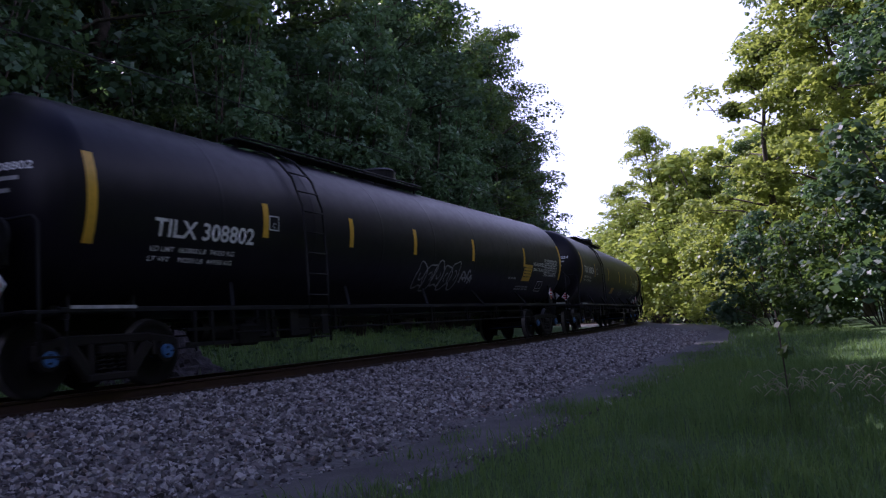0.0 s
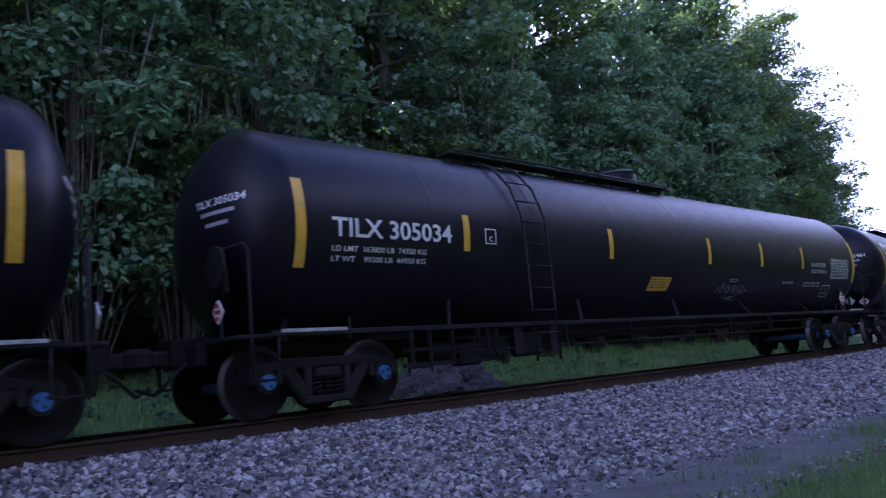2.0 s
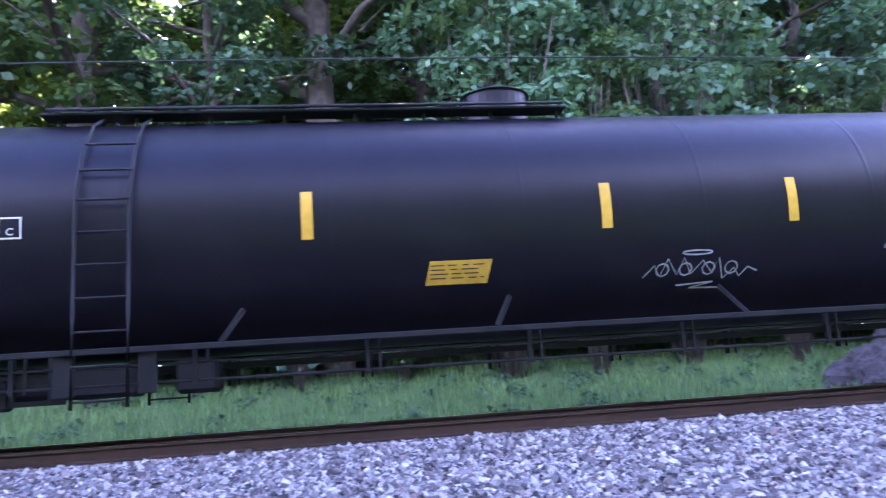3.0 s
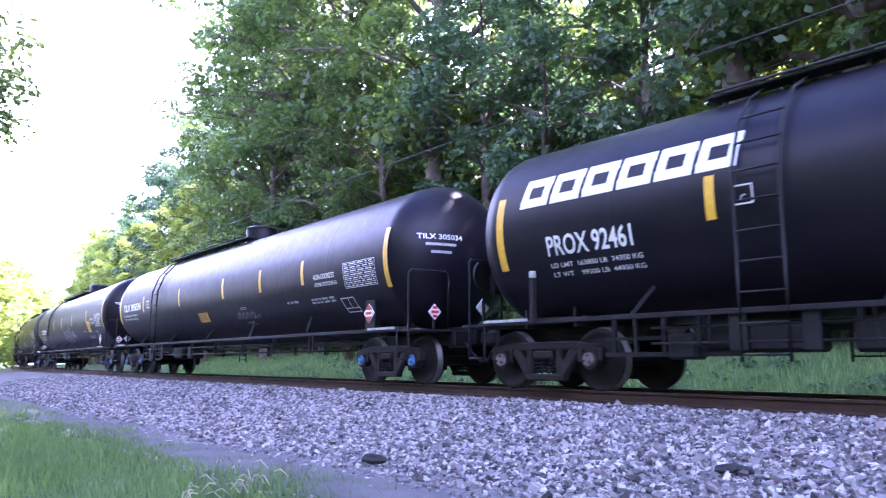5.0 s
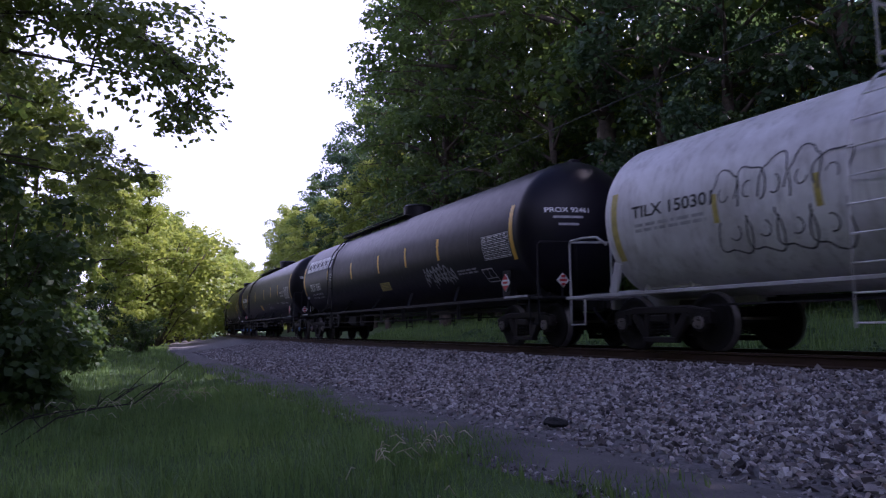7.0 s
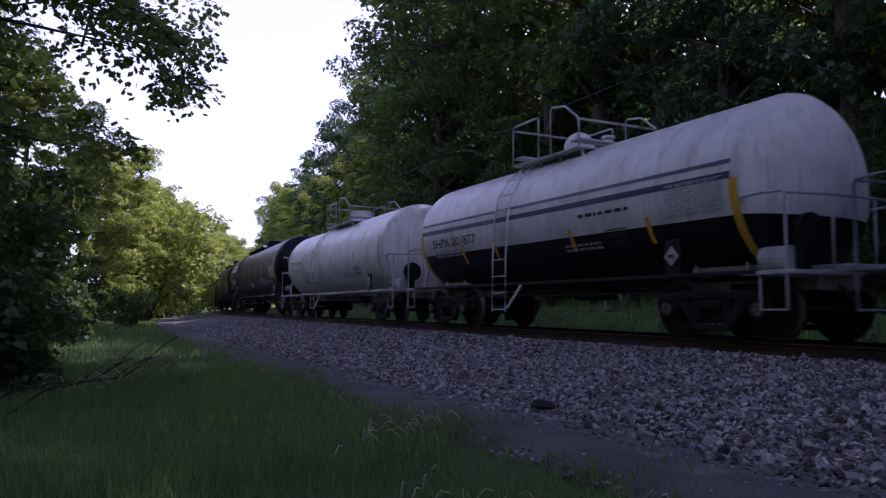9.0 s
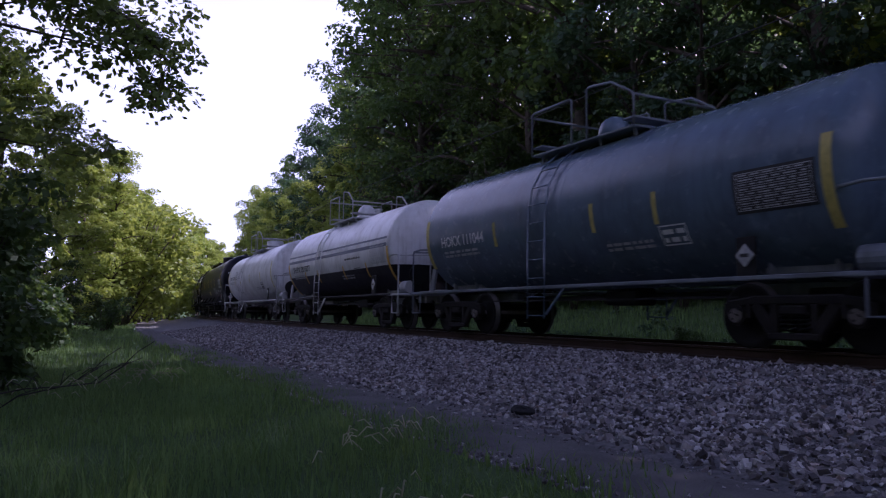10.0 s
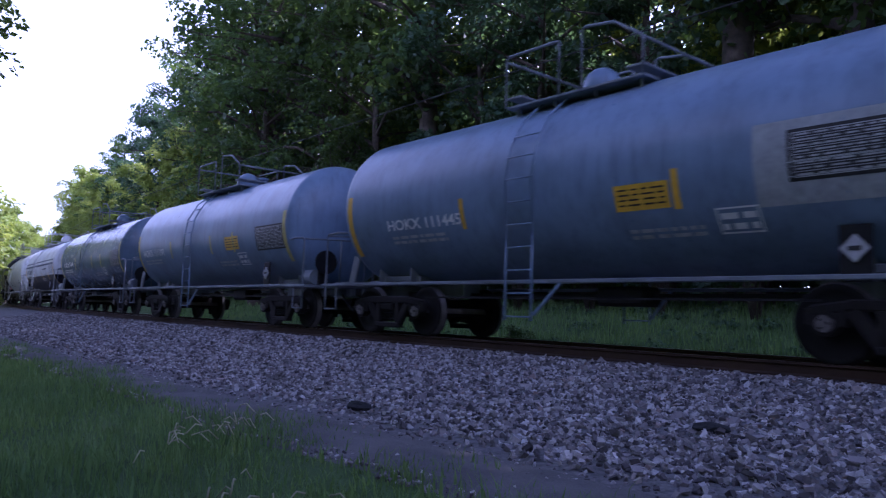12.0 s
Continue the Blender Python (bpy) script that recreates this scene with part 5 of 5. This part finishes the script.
def tuft(x, y, n, r, high, seed):
    """A tuft of tall grass with drooping pale seed heads."""
    t = thing("grass_tuft", "tall grass tuft with pale drooping seed heads", "grass")
    rnd = random.Random(seed)
    stalk, heads = bmesh.new(), bmesh.new()
    for k in range(n):
        a, f = rnd.uniform(0, 6.28), r * math.sqrt(rnd.random())
        bx, by = f * math.cos(a), f * math.sin(a)
        h, b, l = high * rnd.uniform(0.6, 1.0), rnd.uniform(0, 6.28), rnd.uniform(0.08, 0.22)
        pts = [(bx, by, -0.03), (bx + l * 0.25 * math.cos(b), by + l * 0.25 * math.sin(b), h * 0.6), (bx + l * 0.7 * math.cos(b), by + l * 0.7 * math.sin(b), h)]
        tube(stalk, pts, 0.003, 3)
        e = pts[-1]
        tube(heads, [e, (e[0] + 0.05 * math.cos(b), e[1] + 0.05 * math.sin(b), e[2] + 0.015), (e[0] + 0.12 * math.cos(b), e[1] + 0.12 * math.sin(b), e[2] - 0.05)], 0.005, 4)
    part("stalk", stalk, GRASS, t)
    tagged(part("seed_head", heads, SEED, t), "pale drooping seed heads", kind="stuff")
    t.location = (x, y, ground_at(x, y))


for k, (x, y, n, r, h) in enumerate(((8.4, 1.0, 46, 0.55, 0.55), (9.2, 0.3, 34, 0.5, 0.5), (7.9, 0.2, 26, 0.4, 0.5), (-5.6, 2.6, 16, 0.35, 0.42), (-5.0, 2.1, 10, 0.3, 0.4), (-10.6, 1.3, 34, 0.6, 0.5), (-11.6, 1.6, 26, 0.5, 0.5), (-9.8, 0.5, 22, 0.5, 0.45), (-3.4, 1.9, 10, 0.3, 0.4))):
    tuft(x, y, n, r, h, 60 + k)


def dead_branch(x, y, turn, size):
    t = thing("dead_branch", "bare dark fallen branch lying in the grass", "branch")
    bm = bmesh.new()
    rnd = random.Random(3)
    main = [(0, 0, 0.0), (0.5, 0.1, 0.34), (1.0, 0.12, 0.44), (1.5, 0.3, 0.46), (1.9, 0.42, 0.72)]
    tube(bm, main, 0.010, 6)
    for k in range(9):
        i = rnd.randint(0, 3)
        p = Vector(main[i]).lerp(Vector(main[i + 1]), rnd.random())
        q = p + Vector((rnd.uniform(-0.3, 0.5), rnd.uniform(-0.4, 0.4), rnd.uniform(-0.1, 0.5)))
        tube(bm, [p, p.lerp(q, 0.5) + Vector((0, 0, 0.04)), q], 0.006, 4)
    part("bough", bm, DEADWOOD, t)
    t.matrix_basis = pose(x, y, ground_at(x, y) - 0.02, 0, 0, turn) @ Matrix.Diagonal((size, size, size, 1))


dead_branch(-9.4, -0.4, 95, 0.85)
dead_branch(-10.0, -0.7, 70, 0.8)
plant(BUSHES[1], -13.6, 14.6, 0.26, 30, "small sunlit shrub beside the track")


def sapling(x, y):
    t = thing("sapling", "thin young sapling with a few leaves", "sapling")
    bm = bmesh.new()
    tube(bm, [(0, 0, -0.05), (0.02, 0.01, 0.5), (-0.01, 0.03, 1.15)], 0.009, 5)
    part("stem", bm, BARK, t)
    v, q = leaf_cloud(random.Random(4), [(Vector((0, 0, 0.95)), 1.0), (Vector((0.03, 0, 0.7)), 0.7)], 12, 0.16, 0.12)
    part("leafage", big_mesh("leafage", v, q, LEAF_A), None, t)
    t.location = (x, y, ground_at(x, y))


sapling(8.6, 1.1)


def wire():
    """A cable strung along the far side of the track."""
    bm = bmesh.new()
    tube(bm, [(*on_track(-110 + 5 * k, -3.0)[:2], RAIL + 6.35 + 0.35 * ((k - 22) / 22) ** 2) for k in range(45)], 0.013, 5)
    tagged(part("overhead_cable", bm, WIRE), "black cable strung along the railway", "cable", kind="structure")


wire()


def mound():
    t = thing("spoil_heap", "heap of grey stony spoil behind the track", "heap")
    bm = bmesh.new()
    bmesh.ops.create_icosphere(bm, subdivisions=5, radius=1)
    for v in bm.verts:
        n1 = noise.noise(v.co * 1.6) * 0.25 + noise.noise(v.co * 4.1) * 0.16 + noise.noise(v.co * 11) * 0.09 + noise.noise(v.co * 24) * 0.05
        z = max(0.0, v.co.z)
        v.co = Vector((v.co.x * 1.8 * (1 - 0.4 * z), v.co.y * 1.4 * (1 - 0.4 * z), (z ** 1.15) * 1.3)) * (1 + n1)
    for f in bm.faces:
        f.smooth = False
    part("heap_body", bm, MOUND, t)
    x, y, a = on_track(12.9, -6.0)
    t.location = (x, y, ground_at(x, y) - 0.06)


mound()


# ---- stones ----
def rock_verts(g, n):
    """n eight-cornered broken stones about the origin, unit size."""
    c = np.array([(i, j, k) for i in (-1, 1) for j in (-1, 1) for k in (-1, 1)], float) * 0.5
    v = c[None] * g.uniform(0.55, 1.0, (n, 8, 1)) + g.normal(0, 0.09, (n, 8, 3))
    v *= g.uniform(0.6, 1.15, (n, 1, 3)) * np.array([1.15, 1.0, 0.7])
    q = g.normal(size=(n, 4)) * np.array([1, 0.45, 0.45, 1])
    q /= np.linalg.norm(q, axis=1)[:, None]
    w, x, y, z = q.T
    rot = np.stack([np.stack([1 - 2 * (y * y + z * z), 2 * (x * y - z * w), 2 * (x * z + y * w)], 1), np.stack([2 * (x * y + z * w), 1 - 2 * (x * x + z * z), 2 * (y * z - x * w)], 1),
                    np.stack([2 * (x * z - y * w), 2 * (y * z + x * w), 1 - 2 * (x * x + y * y)], 1)], 1)
    return np.einsum("nij,nkj->nki", rot, v)


CUBE = [(0, 1, 3, 2), (4, 6, 7, 5), (0, 4, 5, 1), (2, 3, 7, 6), (0, 2, 6, 4), (1, 5, 7, 3)]
BED_LINE = [(-2.9, 0.10), (-2.2, 0.36), (-1.6, 0.48), (-1.2, 0.52), (0.6, 0.53), (0.95, 0.525), (1.2, 0.57), (1.6, 0.56), (1.9, 0.52), (2.6, 0.38), (3.6, 0.22), (4.6, 0.08), (5.4, 0.0), (7.0, 0.0)]


def bed_z(q):
    for (a, za), (b, zb) in zip(BED_LINE, BED_LINE[1:]):
        if q <= b:
            return za + (zb - za) * (q - a) / (b - a)
    return 0.0


def stones(seed, n, s0, s1, q0, q1, size, label):
    g = np.random.RandomState(seed)
    v = rock_verts(g, n)
    s, q = g.uniform(s0, s1, n), g.uniform(0, 1, n)
    q = q0 + (q1 - q0) * q
    if q1 < 5.5:
        q = np.where((q > 4.6) & (g.uniform(size=n) < (q - 4.6) * 1.5), q - 2.6, q)    # thinner towards the path
    z = size * g.uniform(0.6, 1.5, n) * np.where(g.uniform(size=n) < 0.06, 1.5, 1.0)
    at = np.array([(*on_track(a, b)[:2], bed_z(b)) for a, b in zip(s, q)])
    at[:, 2] += z * 0.10
    v = v * z[:, None, None] + at[:, None, :]
    base = np.arange(n)[:, None] * 8
    fs = np.concatenate([base + np.array(f) for f in CUBE]).tolist()
    me = bpy.data.meshes.new("stones")
    me.from_pydata(v.reshape(-1, 3).tolist(), [], fs)
    me.materials.append(STONE)
    ob = tagged(new("ballast_stones", me), label, "ballast", kind="stuff")
    return ob


stones(11, 52000, -13, 13, 0.95, 5.4, 0.046, "loose grey and white crushed ballast stones")
stones(12, 34000, -42, -13, 0.95, 5.3, 0.052, "loose grey and white crushed ballast stones")
stones(13, 32000, 13, 42, 0.95, 5.3, 0.052, "loose grey and white crushed ballast stones")
stones(14, 7000, -18, 18, 5.2, 6.5, 0.03, "scattered gravel on the dirt path")


def loose_rock(s, q, size, name, label, mat):
    t = thing(name, label, "rock")
    bm = bmesh.new()
    bmesh.ops.create_icosphere(bm, subdivisions=2, radius=1)
    for v in bm.verts:
        v.co = v.co * (1 + 0.3 * noise.noise(v.co * 1.7 + Vector((s, q, 0))))
        v.co = Vector((v.co.x * size, v.co.y * size * 0.55, v.co.z * size * 0.32))
    part("lump", bm, mat, t)
    x, y, a = on_track(s, q)
    t.matrix_basis = pose(x, y, bed_z(q) + size * 0.2, 0, 0, math.degrees(a) + 10)


loose_rock(-6.95, 4.8, 0.19, "dark_rock", "dark lump of broken rock on the ballast", COAL)
loose_rock(-3.35, 3.6, 0.17, "dark_rock", "dark lump of broken rock on the ballast", COAL)
build_ties()


def single_stones():
    g = np.random.RandomState(31)
    pool = []
    for k in range(12):
        me = mesh_of("stone", rock_verts(g, 1)[0].tolist(), CUBE, STONE)
        pool.append(me)
    for k in range(300):
        s, q = g.uniform(-5.5, 1.5), g.uniform(3.2, 5.2)
        x, y, a = on_track(s, q)
        ob = new("stone", pool[k % 12])
        ob.parent = bed
        z = 0.072 * g.uniform(0.7, 1.3)
        ob.matrix_basis = pose(x, y, bed_z(q) + 0.028, g.uniform(-25, 25), g.uniform(-25, 25), g.uniform(0, 360)) @ Matrix.Diagonal((z, z, z, 1))


single_stones()


# ---- motion ----
SPEED, GAIN = 11.1682, 0.0271     # metres a second along the track, and its gain


def along(u, t):
    return u - SPEED * t - 0.5 * GAIN * t * t


def motions():
    for c, u, half in CARS:
        rows = []
        for k in range(121):
            t = k / 10
            s = along(u, t)
            xa, ya, _ = on_track(s - half)
            xb, yb, _ = on_track(s + half)
            rows.append((t, pose((xa + xb) / 2, (ya + yb) / 2, RAIL, 0, 0, math.degrees(math.atan2(yb - ya, xb - xa)))))
        walk(c, rows)
    for w, x in WHEELSETS:
        walk(w, [(k / 30, pose(x, 0, WR, 0, math.degrees(along(0, k / 30) / WR), 0)) for k in range(361)])


motions()
